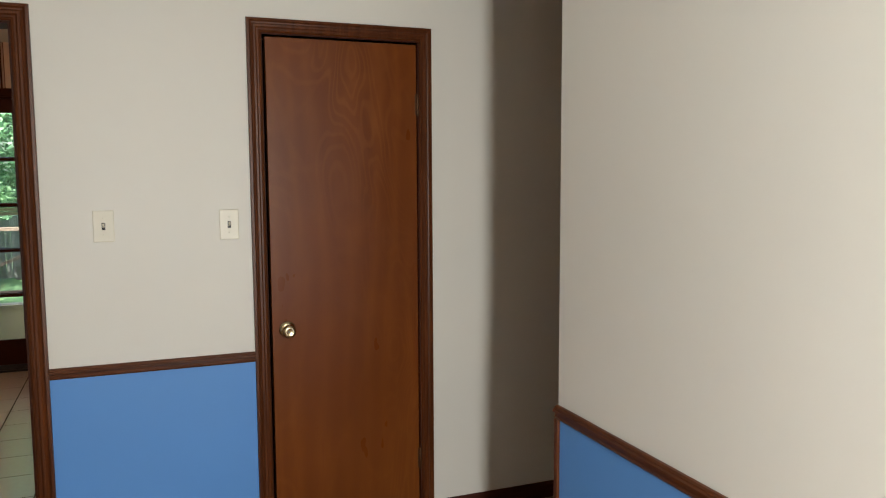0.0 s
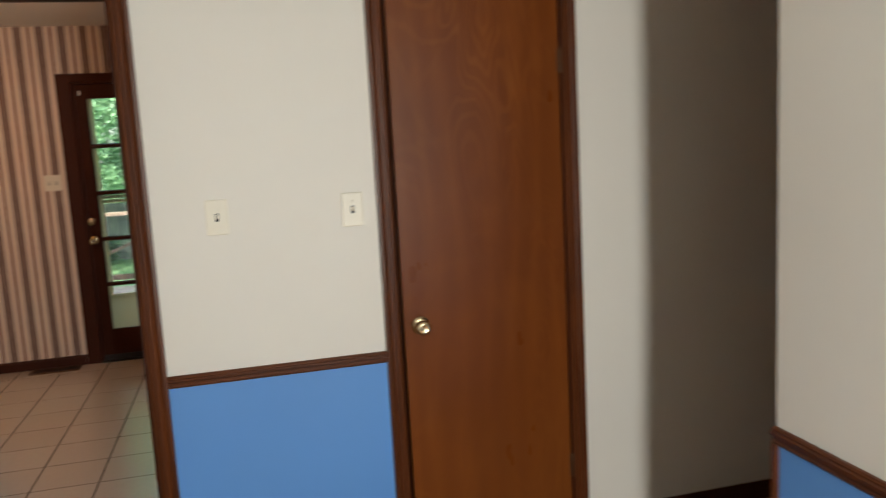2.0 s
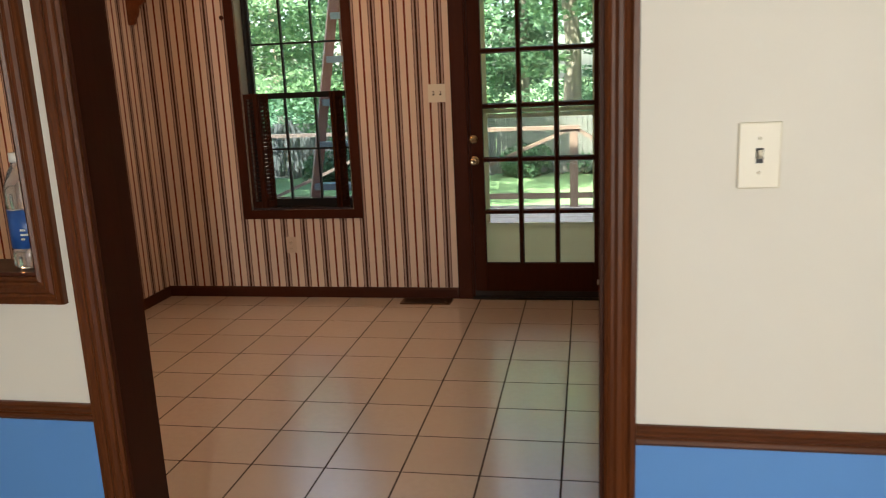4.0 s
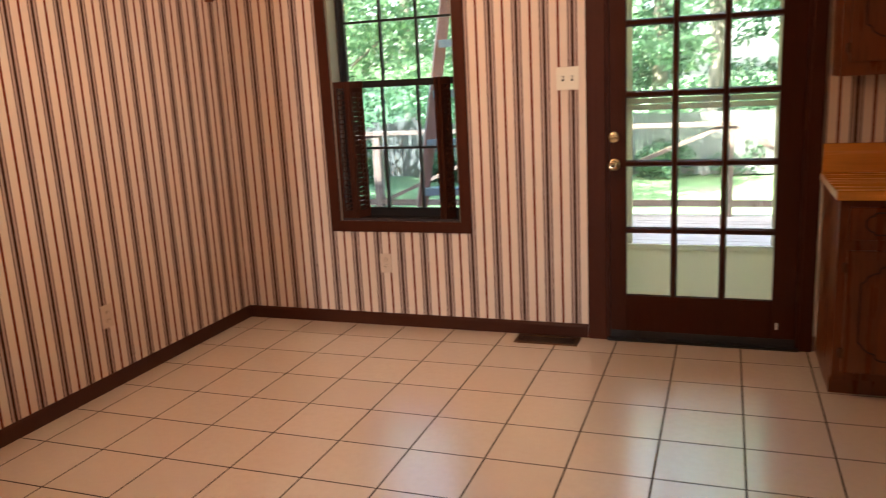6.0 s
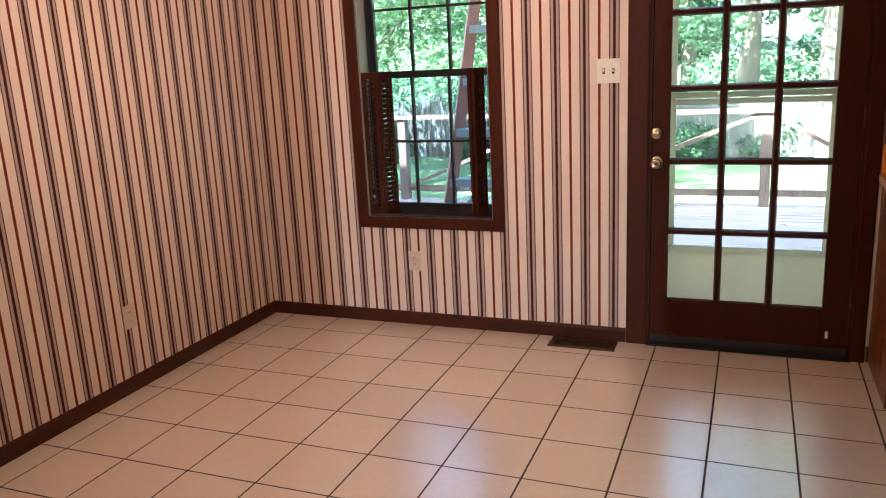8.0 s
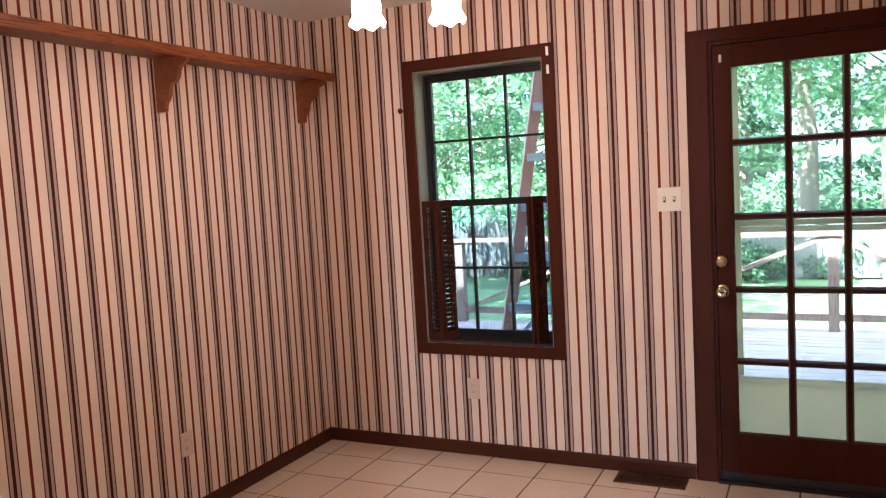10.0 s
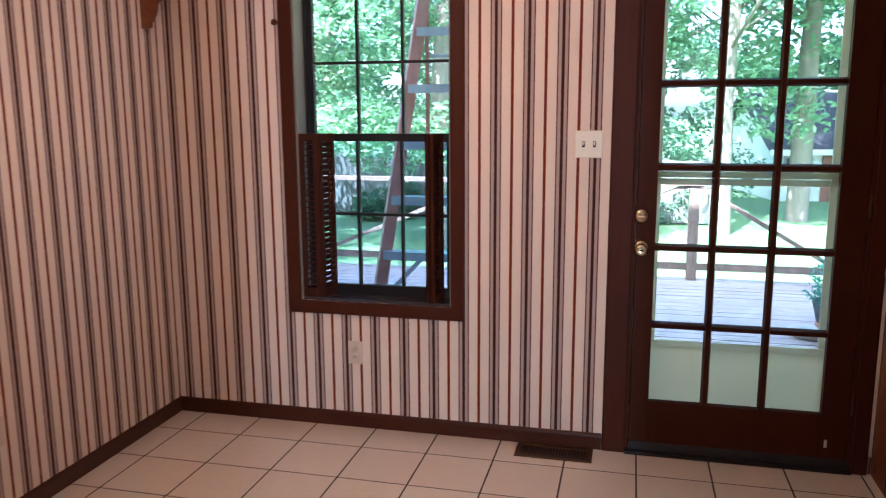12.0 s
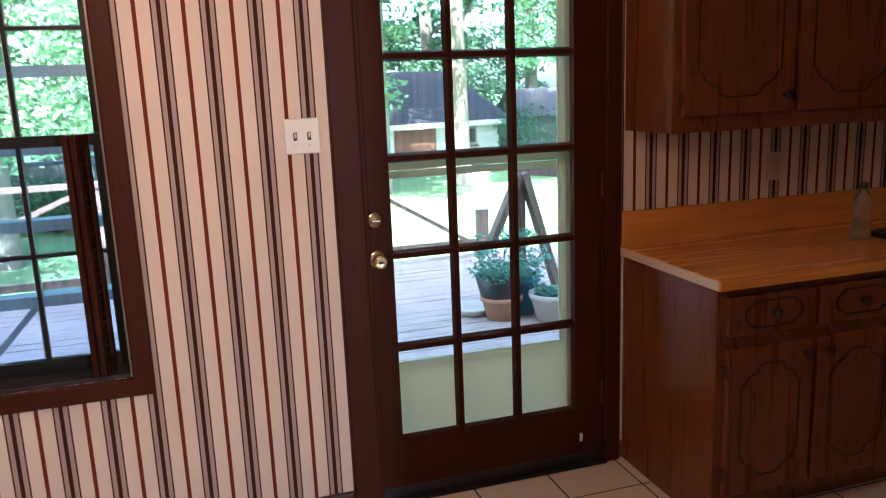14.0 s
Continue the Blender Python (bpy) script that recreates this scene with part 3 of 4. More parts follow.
ins = part("insect_screen", box(WIN_L + 0.02, WIN_R - 0.02, 0.0835, 0.0845, WIN_B + 0.014, MEET - 0.01), M_MESH, win, "fine dark insect screen")
ins.visible_shadow = False
sash("lower_sash", WIN_L + 0.02, WIN_R - 0.02, 0.022, 0.05, WIN_B + 0.014, MEET + 0.018, 0.024, 0.048, 0.036)


def shutter(name, a, b, z0, z1, label, tilt=38):
    """A louvred shutter leaf standing from a to b in the plan."""
    a, b = Vector((*a, 0)), Vector((*b, 0))
    d = (b - a).normalized()
    nrm = Vector((-d.y, d.x, 0))
    t = thing(name, (*a.xy, z0), label, "shutter", "window shutters")
    L = (b - a).length
    st, th = 0.022, 0.018
    rot = Matrix((d, nrm, Vector((0, 0, 1)))).transposed().to_4x4()
    m = Matrix.Translation(a) @ rot

    def put(nm, bmm, mat=M_DEEPBROWN):
        bmm.transform(m)
        part(nm, bmm, mat, t)
    put("stile", box(0, st, -th / 2, th / 2, z0, z1, 0.002)), put("stile", box(L - st, L, -th / 2, th / 2, z0, z1, 0.002))
    for za, zb in ((z0, z0 + 0.045), (z1 - 0.035, z1)):
        put("rail", box(st, L - st, -th / 2, th / 2, za, zb))
    n = int((z1 - z0 - 0.08) / 0.026)
    for i in range(n):
        z = z0 + 0.045 + (i + 0.5) * (z1 - z0 - 0.08) / n
        bmm = bmesh.new()
        beam(bmm, (st, 0, z), (L - st, 0, z), 0.005, 0.030)
        bmesh.ops.rotate(bmm, cent=(0, 0, z), matrix=Matrix.Rotation(radians(tilt), 3, "X"), verts=bmm.verts)
        put("slat", bmm)
    bmm = box(L / 2 - 0.003, L / 2 + 0.003, -th / 2 - 0.008, -th / 2 - 0.003, z0 + 0.06, z1 - 0.06)
    put("tilt_rod", bmm)


SH_B, SH_T = WIN_B + 0.016, 1.425
shutter("window_shutter", (WIN_L + 0.012, -0.080), (-1.500, -0.072), SH_B, SH_T, "dark brown louvred shutter leaf folded at the window jamb", 86)
shutter("window_shutter", (-1.488, -0.092), (-1.456, 0.012), SH_B, SH_T, "dark brown louvred shutter leaf standing open")
shutter("window_shutter", (-0.966, -0.092), (-0.938, -0.002), SH_B, SH_T, "dark brown louvred shutter leaf standing open")
shutter("window_shutter", (-0.942, -0.095), (-0.915, -0.005), SH_B, SH_T, "dark brown louvred shutter leaf folded behind another")
for z in (2.065, 2.155):
    h = thing("shutter_hinge", (-0.823, NORTH - 0.017, z - 0.03), "small pale hinge leaf on the window casing", "hinge", "shutter hinges")
    part("leaf", box(-0.829, -0.815, NORTH - 0.0205, NORTH - 0.0165, z - 0.022, z + 0.022, 0.001), M_WHITE, h)
hk = thing("curtain_knob", (-1.675, NORTH, 1.93), "small dark round wooden knob beside the window casing", "knob")
part("knob", turn(bmesh.new(), ((0.0, 0.0), (0.008, 0.0), (0.008, 0.012), (0.014, 0.018), (0.015, 0.026), (0.010, 0.032), (0.0, 0.033)), (-1.677, NORTH, 1.93), "-y", 16), M_DARK, hk)

# ---- garden door and storm door ----
gd = structure(thing("door_2", (0.42, NORTH, 0), "", ""), "closed dark brown fifteen-pane glazed door", "door")
casing("casing", DOOR_L, DOOR_R, 0, DOOR_T, NORTH, -1, M_DARK, gd, profile=FLATC, width=0.98, left=1.60)
lining("jamb", DOOR_L, DOOR_R, 0, DOOR_T, NORTH - 0.003, OUT, M_DARK, gd, False, 0.014)
SL, SR, SB, ST = DOOR_L + 0.016, DOOR_R - 0.016, 0.022, DOOR_T - 0.017
GL, GR, GB, GT = 0.045, 0.757, 0.244, 1.981
Y0, Y1 = NORTH + 0.006, NORTH + 0.044
for nm, b in (("stile", box(SL, GL, Y0, Y1, SB, ST, 0.002)), ("stile", box(GR, SR, Y0, Y1, SB, ST, 0.002)), ("bottom_rail", box(GL, GR, Y0, Y1, SB, GB, 0.002)), ("top_rail", box(GL, GR, Y0, Y1, GT, ST, 0.002))):
    part(nm, b, M_DARK, gd)
MB = 0.034


def bead(bm, x0, x1, z0, z1, y):
    """A muntin bar with a chamfered face."""
    v = [bm.verts.new(p) for p in ((x0, y + 0.03, z0), (x1, y + 0.03, z0), (x1, y + 0.03, z1), (x0, y + 0.03, z1))]
    k = 0.008
    hx = (x1 - x0) < (z1 - z0)
    a = (k, 0) if hx else (0, k)
    w = [bm.verts.new(p) for p in ((x0 + a[0], y, z0 + a[1]), (x1 - a[0], y, z0 + a[1]), (x1 - a[0], y, z1 - a[1]), (x0 + a[0], y, z1 - a[1]))]
    bm.faces.new(w), bm.faces.new(v[::-1])
    for i in range(4):
        bm.faces.new((v[i], v[(i + 1) % 4], w[(i + 1) % 4], w[i]))
    bmesh.ops.recalc_face_normals(bm, faces=bm.faces)
    return bm


cw, rh = (GR - GL) / 3, (GT - GB) / 5
for i in (1, 2):
    c = GL + cw * i
    part("muntin", bead(bmesh.new(), c - MB / 2, c + MB / 2, GB, GT, Y0 + 0.004), M_DARK, gd)
for j in range(1, 5):
    c = GB + rh * j
    for i in range(3):
        xa = GL if i == 0 else GL + cw * i + MB / 2 - 0.004
        xb = GR if i == 2 else GL + cw * (i + 1) - MB / 2 + 0.004
        part("muntin", bead(bmesh.new(), xa, xb, c - MB / 2, c + MB / 2, Y0 + 0.005), M_DARK, gd)
for i in range(3):
    for j in range(5):
        p = part("pane", box(GL + cw * i, GL + cw * (i + 1), Y0 + 0.018, Y0 + 0.021, GB + rh * j, GB + rh * (j + 1)), M_GLASS, gd)
        p.visible_shadow = False
part("sweep", box(SL, SR, Y0 - 0.004, Y0, SB - 0.008, SB + 0.03), M_BLACKP, gd, "black door sweep")
structure(part("threshold", box(DOOR_L, DOOR_R, NORTH - 0.03, OUT + 0.05, -0.004, 0.014, 0.004), M_BLACKM), "dark metal door threshold", "threshold")
knob(gd, -0.013, Y0, 0.937)
part("deadbolt", turn(bmesh.new(), ((0.0, 0.0), (0.031, 0.0), (0.031, 0.006), (0.024, 0.013), (0.0, 0.014)), (-0.016, Y0, 1.078), "-y"), M_BRASS, gd, "round brass deadbolt")
part("thumb_turn", box(-0.033, 0.001, Y0 - 0.028, Y0 - 0.013, 1.072, 1.084, 0.003), M_BRASS, gd, "brass thumb turn")
for z in (0.30, 1.14, 1.93):
    part("hinge", turn(bmesh.new(), ((0.0, -0.05), (0.006, -0.048), (0.006, 0.048), (0.0, 0.05)), (DOOR_R - 0.012, Y0 - 0.006, z), n=12), M_BRONZE, gd, "dark bronze hinge")
part("catch", box(0.775, 0.787, Y0 - 0.005, Y0, 0.10, 0.135, 0.001), M_WHITE, gd, "small white catch plate")
part("catch", box(-0.006, 0.006, Y0 - 0.005, Y0, 2.005, 2.04, 0.001), M_WHITE, gd, "small white catch plate")

sd = structure(thing("door_3", (0.42, 0.045, 0.02), "", ""), "pale enamelled storm door with a solid kick panel", "storm door")
SY0, SY1 = 0.030, 0.058
part("stile", box(DOOR_L + 0.014, 0.035, SY0, SY1, 0.02, DOOR_T - 0.016), M_STORM, sd)
part("stile", box(0.775, DOOR_R - 0.014, SY0, SY1, 0.02, DOOR_T - 0.016), M_STORM, sd)
part("top_rail", box(0.035, 0.775, SY0, SY1, 2.0, DOOR_T - 0.016), M_STORM, sd)
part("kick_panel", box(0.035, 0.775, SY0 + 0.010, SY0 + 0.013, 0.02, 0.470), M_KICK, sd, "pale translucent kick panel")
# ledge, mid rails and glass stiles made translucent for an added backlit glow
part("kick_ledge", box(0.035, 0.775, SY0 + 0.004, SY0 + 0.024, 0.470, 0.498, 0.003), M_KICK, sd)
part("mid_rail", box(0.035, 0.775, SY0, SY0 + 0.012, 1.236, 1.262), M_KICK, sd)
part("mid_rail", box(0.035, 0.775, SY0 + 0.014, SY1, 1.203, 1.230), M_KICK, sd)
part("latch", box(0.39, 0.44, SY0 - 0.006, SY0 + 0.002, 1.232, 1.242), M_WHITE, sd)
part("glass_stile", box(0.035, 0.063, SY0 + 0.004, SY1 - 0.006, 0.502, 2.0), M_KICK, sd)
part("glass_stile", box(0.748, 0.775, SY0 + 0.004, SY1 - 0.006, 0.502, 2.0), M_KICK, sd)
g = part("storm_pane", box(0.063, 0.748, SY0 + 0.016, SY0 + 0.018, 0.502, 2.0), M_GLASS, sd)
g.visible_shadow = False

# ---- floor vent ----
vent = thing("floor_vent", (-0.36, -0.17, 0), "bronze-brown metal floor register set in the tiles", "floor vent")
VX0, VX1, VY0, VY1 = -0.533, -0.190, -0.244, -0.104
bm = bmesh.new()
for a in ((VX0, VX1, VY0, VY0 + 0.022), (VX0, VX1, VY1 - 0.022, VY1), (VX0, VX0 + 0.022, VY0 + 0.022, VY1 - 0.022), (VX1 - 0.022, VX1, VY0 + 0.022, VY1 - 0.022)):
    bx(bm, *a, 0.0, 0.006)
part("frame", bm, M_BRONZE, vent)
part("backing", box(VX0 + 0.01, VX1 - 0.01, VY0 + 0.01, VY1 - 0.01, 0.0003, 0.001), M_BLACKM, vent)
for i in range(22):
    x = VX0 + 0.022 + (VX1 - VX0 - 0.044) * (i + 0.5) / 22
    part("slat", box(x - 0.0022, x + 0.0022, VY0 + 0.02, VY1 - 0.02, 0.001, 0.0045), M_BRONZE, vent)

# ---- wall shelf on brackets ----
shelf = thing("wall_shelf", (WEST, -1.6, 2.16), "long brown wooden wall shelf on scrolled brackets", "shelf")
SX = WEST + 0.205
part("board", box(WEST, SX, -3.2, -0.092, 2.150, 2.172, 0.003), M_SHELF, shelf)
part("lip", box(SX - 0.016, SX + 0.003, -3.2, -0.092, 2.135, 2.180, 0.003), M_SHELF, shelf)


def bracket(y):
    """A scrolled bracket: ogee outline, cut from a plank."""
    prof = [(0.0, 2.150), (0.150, 2.150), (0.150, 2.135), (0.144, 2.122), (0.130, 2.112), (0.116, 2.106), (0.108, 2.094), (0.106, 2.078), (0.100, 2.062), (0.086, 2.050), (0.070, 2.042), (0.062, 2.028), (0.060, 2.010), (0.054, 1.990), (0.042, 1.974), (0.036, 1.958), (0.036, 1.945), (0.028, 1.938), (0.0, 1.938)]
    bm = bmesh.new()
    f = [bm.verts.new((WEST + 1.32 * u, y - 0.012, 2.15 + 1.13 * (z - 2.15))) for u, z in prof]
    b = [bm.verts.new((WEST + 1.32 * u, y + 0.012, 2.15 + 1.13 * (z - 2.15))) for u, z in prof]
    bm.faces.new(f), bm.faces.new(b[::-1])
    for i in range(len(prof)):
        j = (i + 1) % len(prof)
        bm.faces.new((f[i], f[j], b[j], b[i]))
    bmesh.ops.recalc_face_normals(bm, faces=bm.faces)
    part("bracket", bm, M_SHELF, shelf)


for y in (-0.19, -1.26, -2.35):
    bracket(y)

# ---- kitchen cabinets ----
CX, CFY, CZ = 0.962, -0.672, 0.854


def groove(outline, parent, y):
    """A routed line: a thin dark channel following an outline in the plane of a door."""
    bm = bmesh.new()
    for (xa, za), (xb, zb) in zip(outline, outline[1:] + outline[:1]):
        beam(bm, (xa, y, za), (xb, y, zb), 0.0055, 0.005, (0, 1, 0))
    part("routed_groove", bm, M_GROOVE, parent, "dark routed decorative line")


def scallop(x0, x1, z0, z1, sx, sz):
    """The curved corner figure of the cabinet doors."""
    def corner(cx, cz, dx, dz, rev):
        pts = [(cx, cz + dz * 2.2 * sz), (cx + dx * 0.35 * sx, cz + dz * 2.0 * sz), (cx + dx * 0.55 * sx, cz + dz * 1.45 * sz), (cx + dx * 1.1 * sx, cz + dz * 1.0 * sz), (cx + dx * 1.6 * sx, cz + dz * 0.85 * sz), (cx + dx * 1.7 * sx, cz + dz * 0.3 * sz), (cx + dx * 2.2 * sx, cz)]
        return pts[::-1] if rev else pts
    return corner(x0, z0, 1, 1, False) + corner(x1, z0, -1, 1, True) + corner(x1, z1, -1, -1, False) + corner(x0, z1, 1, -1, True)


def pull(x, z, y, parent):
    part("handle", turn(bmesh.new(), ((0.0, 0.0), (0.010, 0.0), (0.008, 0.008), (0.016, 0.016), (0.017, 0.022), (0.010, 0.027), (0.0, 0.028)), (x, y, z), "-y", 16), M_GROOVE, parent, "dark round wooden knob")


def leaf(name, x0, x1, z0, z1, y, parent, sx, sz, knob_at, hinge_at=None):
    d = part(name, box(x0, x1, y - 0.019, y, z0, z1, 0.004), M_CAB, parent)
    groove(scallop(x0 + 0.055 if z1 - z0 > 0.25 else x0 + 0.06, x1 - 0.055 if z1 - z0 > 0.25 else x1 - 0.06, z0 + (0.06 if z1 - z0 > 0.25 else 0.022), z1 - (0.06 if z1 - z0 > 0.25 else 0.022), sx, sz), d, y - 0.019)
    pull(*knob_at, y - 0.019, d)
    for hz in hinge_at or ():
        part("hinge", box(x0 - 0.014, x0 + 0.003, y - 0.021, y - 0.001, hz - 0.02, hz + 0.02, 0.003), M_BRONZE, d, "small dark bronze cabinet hinge")
    return d


x = CX
for i, w in enumerate((0.765, 0.765, 0.60)):
    cab = thing("base_cabinet", (x + w / 2, CFY / 2, 0), "brown oak base cabinet with scalloped doors and drawers", "cabinet", "base cabinets")
    part("body", bx(box(x, x + w - 0.001, CFY, NORTH, 0.09, CZ), x + 0.001, x + w - 0.002, CFY + 0.07, NORTH, 0.0, 0.09), M_CAB, cab)
    dw = (w - 0.075) / 2
    for k in range(2):
        xa = x + 0.034 + k * (dw + 0.02)
        leaf("drawer", xa, xa + dw, 0.692, 0.826, CFY, cab, 0.018, 0.014, (xa + dw / 2, 0.759))
        leaf("door", xa, xa + dw, 0.125, 0.648, CFY, cab, 0.040, 0.034, (xa + dw - 0.035 if k == 0 else xa + 0.035, 0.600), (0.21, 0.575) if k == 0 else None)
    x += w
CEND = x
worktop = thing("worktop", ((CX + CEND) / 2, -0.39, CZ), "woodgrain laminate worktop with a low backsplash", "worktop")
part("counter_slab", box(CX - 0.018, CEND, -0.705, NORTH, CZ, CZ + 0.038, 0.006), M_COUNTER, worktop)
part("edge_strip", box(CX - 0.0195, CX - 0.0181, -0.700, NORTH - 0.002, CZ + 0.003, CZ + 0.035), M_CREAMP, worktop, "pale worn edge strip")
part("backsplash", box(CX - 0.012, CEND, NORTH - 0.020, NORTH, CZ + 0.038, 1.026, 0.004), M_COUNTER, worktop)
x = CX + 0.005
for i, w in enumerate((0.99, 0.99)):
    cab = thing("wall_cabinet", (x + w / 2, NORTH - 0.15, 1.335), "brown oak wall cabinet with scalloped panel doors", "cabinet", "wall cabinets")
    part("body", box(x, x + w - 0.001, NORTH - 0.305, NORTH, 1.335, 2.10, 0.002), M_CAB, cab)
    dw = (w - 0.09) / 2
    for k in range(2):
        xa = x + 0.032 + k * (dw + 0.026)
        leaf("door", xa, xa + dw, 1.392, 2.06, NORTH - 0.305, cab, 0.050, 0.040, (xa + dw - 0.035, 1.452), (1.45, 2.0))
    x += w
soffit = structure(part("soffit", box(CX + 0.005, CEND, NORTH - 0.33, NORTH, 2.10, CEIL), M_PAPER_X), "striped soffit above the wall cabinets", "soffit")
structure(part("trim", box(0.946, CX - 0.002, NORTH - 0.008, NORTH, 0.08, 0.85), M_WHITE), "pale filler strip between door casing and cabinet", "trim")

# bottle and black tray on the worktop
bt = thing("plastic_bottle", (1.80, -0.40, CZ + 0.038), "clear plastic bottle with cloudy liquid and black cap", "bottle")
n = Nodes("cloudy_plastic", 0.18)
n.colour((0.62, 0.58, 0.50))
n.b.inputs["Transmission Weight"].default_value = 0.85
M_CLOUDY = n.m
BT = CZ + 0.038
smooth(part("bottle_body", turn(bmesh.new(), ((0.0, 0.0), (0.030, 0.0), (0.036, 0.006), (0.037, 0.05), (0.033, 0.075), (0.034, 0.10), (0.037, 0.12), (0.034, 0.150), (0.022, 0.178), (0.014, 0.192), (0.013, 0.205), (0.0, 0.205)), (1.80, -0.40, BT)), M_CLOUDY, bt))
part("cap", turn(bmesh.new(), ((0.0, 0.196), (0.016, 0.196), (0.016, 0.217), (0.014, 0.219), (0.0, 0.219)), (1.80, -0.40, BT), n=20), M_BLACKP, bt, "black screw cap")
tr = thing("black_tray", (1.99, -0.40, BT), "flat black tray lying on the worktop", "tray")
part("tray", bx(bx(box(1.87, 2.12, -0.50, -0.30, BT, BT + 0.006, 0.002), 1.87, 1.876, -0.50, -0.30, BT + 0.006, BT + 0.022), 1.876, 2.12, -0.50, -0.494, BT + 0.006, BT + 0.022), M_BLACKP, tr)

# water bottle on the pass-through sill
wb = thing("water_bottle", (-0.505, -3.63, PASS_B + 0.008), "clear water bottle with a blue label on the sill", "bottle")
n = Nodes("clear_bottle_plastic", 0.08)
n.colour((0.9, 0.93, 0.93))
n.b.inputs["Transmission Weight"].default_value = 0.9
M_CLEARP = n.m
WZ = PASS_B + 0.0082
part("bottle_body", turn(bmesh.new(), ((0.0, 0.0), (0.030, 0.0), (0.036, 0.007), (0.036, 0.035), (0.034, 0.04), (0.034, 0.135), (0.036, 0.145), (0.034, 0.180), (0.022, 0.212), (0.013, 0.226), (0.013, 0.236), (0.0, 0.236)), (-0.505, -3.63, WZ)), M_CLEARP, wb)
part("label_band", turn(bmesh.new(), ((0.0345, 0.045), (0.0352, 0.045), (0.0352, 0.130), (0.0345, 0.130)), (-0.505, -3.63, WZ)), M_BLUEP, wb, "blue wrap label with pale figure")
bm = bmesh.new()
for dz, w in ((0.085, 0.012), (0.075, 0.018), (0.065, 0.008)):
    bx(bm, -0.505 + 0.010, -0.505 + 0.010 + w, -3.63 - 0.0365, -3.63 - 0.0335, WZ + dz, WZ + dz + 0.004)
part("print", bm, M_WHITE, wb, "pale print on the label")
part("cap", turn(bmesh.new(), ((0.0, 0.232), (0.015, 0.232), (0.015, 0.252), (0.0, 0.253)), (-0.505, -3.63, WZ), n=20), M_WHITE, wb, "white screw cap")

# ---- kitchen ceiling lamp ----
LX, LY = -0.88, -1.50
lamp = thing("ceiling_lamp", (LX, LY, CEIL), "ceiling lamp with lit white tulip glass shades", "ceiling lamp")
part("canopy", turn(bmesh.new(), ((0.0, 0.0), (0.065, 0.0), (0.06, -0.02), (0.02, -0.035), (0.0, -0.035)), (LX, LY, CEIL)), M_BRASS, lamp)
part("stem", turn(bmesh.new(), ((0.0, -0.03), (0.009, -0.03), (0.009, -0.17), (0.035, -0.19), (0.03, -0.225), (0.0, -0.24)), (LX, LY, CEIL), n=16), M_BRASS, lamp)
n = Nodes("lit_opal_glass", 0.3)
n.colour((0.9, 0.86, 0.78))
n.b.inputs["Emission Color"].default_value = (1.0, 0.86, 0.72, 1)
n.b.inputs["Emission Strength"].default_value = 3.0
M_LIT = n.m
base = math.atan2(-3.94 - LY, 0.38 - LX)
for k in range(2):
    a = base + (1 + k) * 2 * math.pi / 3
    ex, ey = LX + 0.165 * math.cos(a), LY + 0.165 * math.sin(a)
    arm = part("arm", beam(beam(bmesh.new(), (LX, LY, CEIL - 0.205), (ex, ey, CEIL - 0.235), 0.012, 0.012), (ex, ey, CEIL - 0.225), (ex, ey, CEIL - 0.275), 0.016, 0.016), M_BRASS, lamp)
    bm = bmesh.new()
    rings, N = [], 36
    for r, h in ((0.018, -0.26), (0.032, -0.272), (0.047, -0.30), (0.052, -0.335), (0.050, -0.365), (0.057, -0.39), (0.064, -0.405)):
        rings.append([bm.verts.new((ex + r * (1 + (0.07 * math.sin(6 * t) if h < -0.37 else 0)) * math.cos(t), ey + r * math.sin(t), CEIL + h + (0.008 * math.sin(6 * t) if h < -0.37 else 0))) for t in [2 * math.pi * i / N for i in range(N)]])
    for p, q in zip(rings, rings[1:]):
        for i in range(N):
            bm.faces.new((p[i], p[(i + 1) % N], q[(i + 1) % N], q[i]))
    bmesh.ops.recalc_face_normals(bm, faces=bm.faces)
    smooth(part("shade", bm, M_LIT, arm, "lit white tulip glass shade"))
    part("bulb", turn(bmesh.new(), ((0.0, -0.27), (0.013, -0.28), (0.02, -0.30), (0.029, -0.335), (0.027, -0.36), (0.015, -0.378), (0.0, -0.382)), (ex, ey, CEIL)), M_LIT, arm, "lit bulb")
pl = bpy.data.lights.new("kitchen_lamp_light", "POINT")
pl.energy, pl.color, pl.shadow_soft_size = 2.6, (1.0, 0.400, 0.135), 0.12
plo = new("kitchen_lamp_light", pl)
plo.location = (LX, LY, CEIL - 0.47)

# ---- outdoors ----
GZ, DZ = -1.35, -0.15
structure(part("ground", box(-150, 150, OUT + 0.02, 300, GZ - 0.3, GZ), M_LAWN), "sun-dappled green lawn", "lawn")
deck = structure(thing("deck", (0, 2.3, DZ), "", ""), "weathered grey-brown plank deck outside the kitchen", "deck")
part("joists", bx(bx(box(-6.0, 3.4, 0.12, 0.16, DZ - 0.2, DZ - 0.03), -6.0, 3.4, 4.56, 4.6, DZ - 0.2, DZ - 0.03), -6.0, 3.4, 2.3, 2.34, DZ - 0.2, DZ - 0.03), M_RAIL, deck)
PW = 0.14
for i in range(32):
    y = 0.12 + i * PW
    part("plank", box(-6.0, 3.4, y + 0.004, y + PW - 0.004, DZ - 0.03, DZ + random.uniform(-0.002, 0.002)), M_DECK, deck)
rail = thing("deck_railing", (-1.0, 4.5, DZ), "weathered wooden deck railing with diagonal braces and sun glare built onto the end post", "railing")
RX = (-5.6, -3.45, -1.45, 0.55, 2.05)
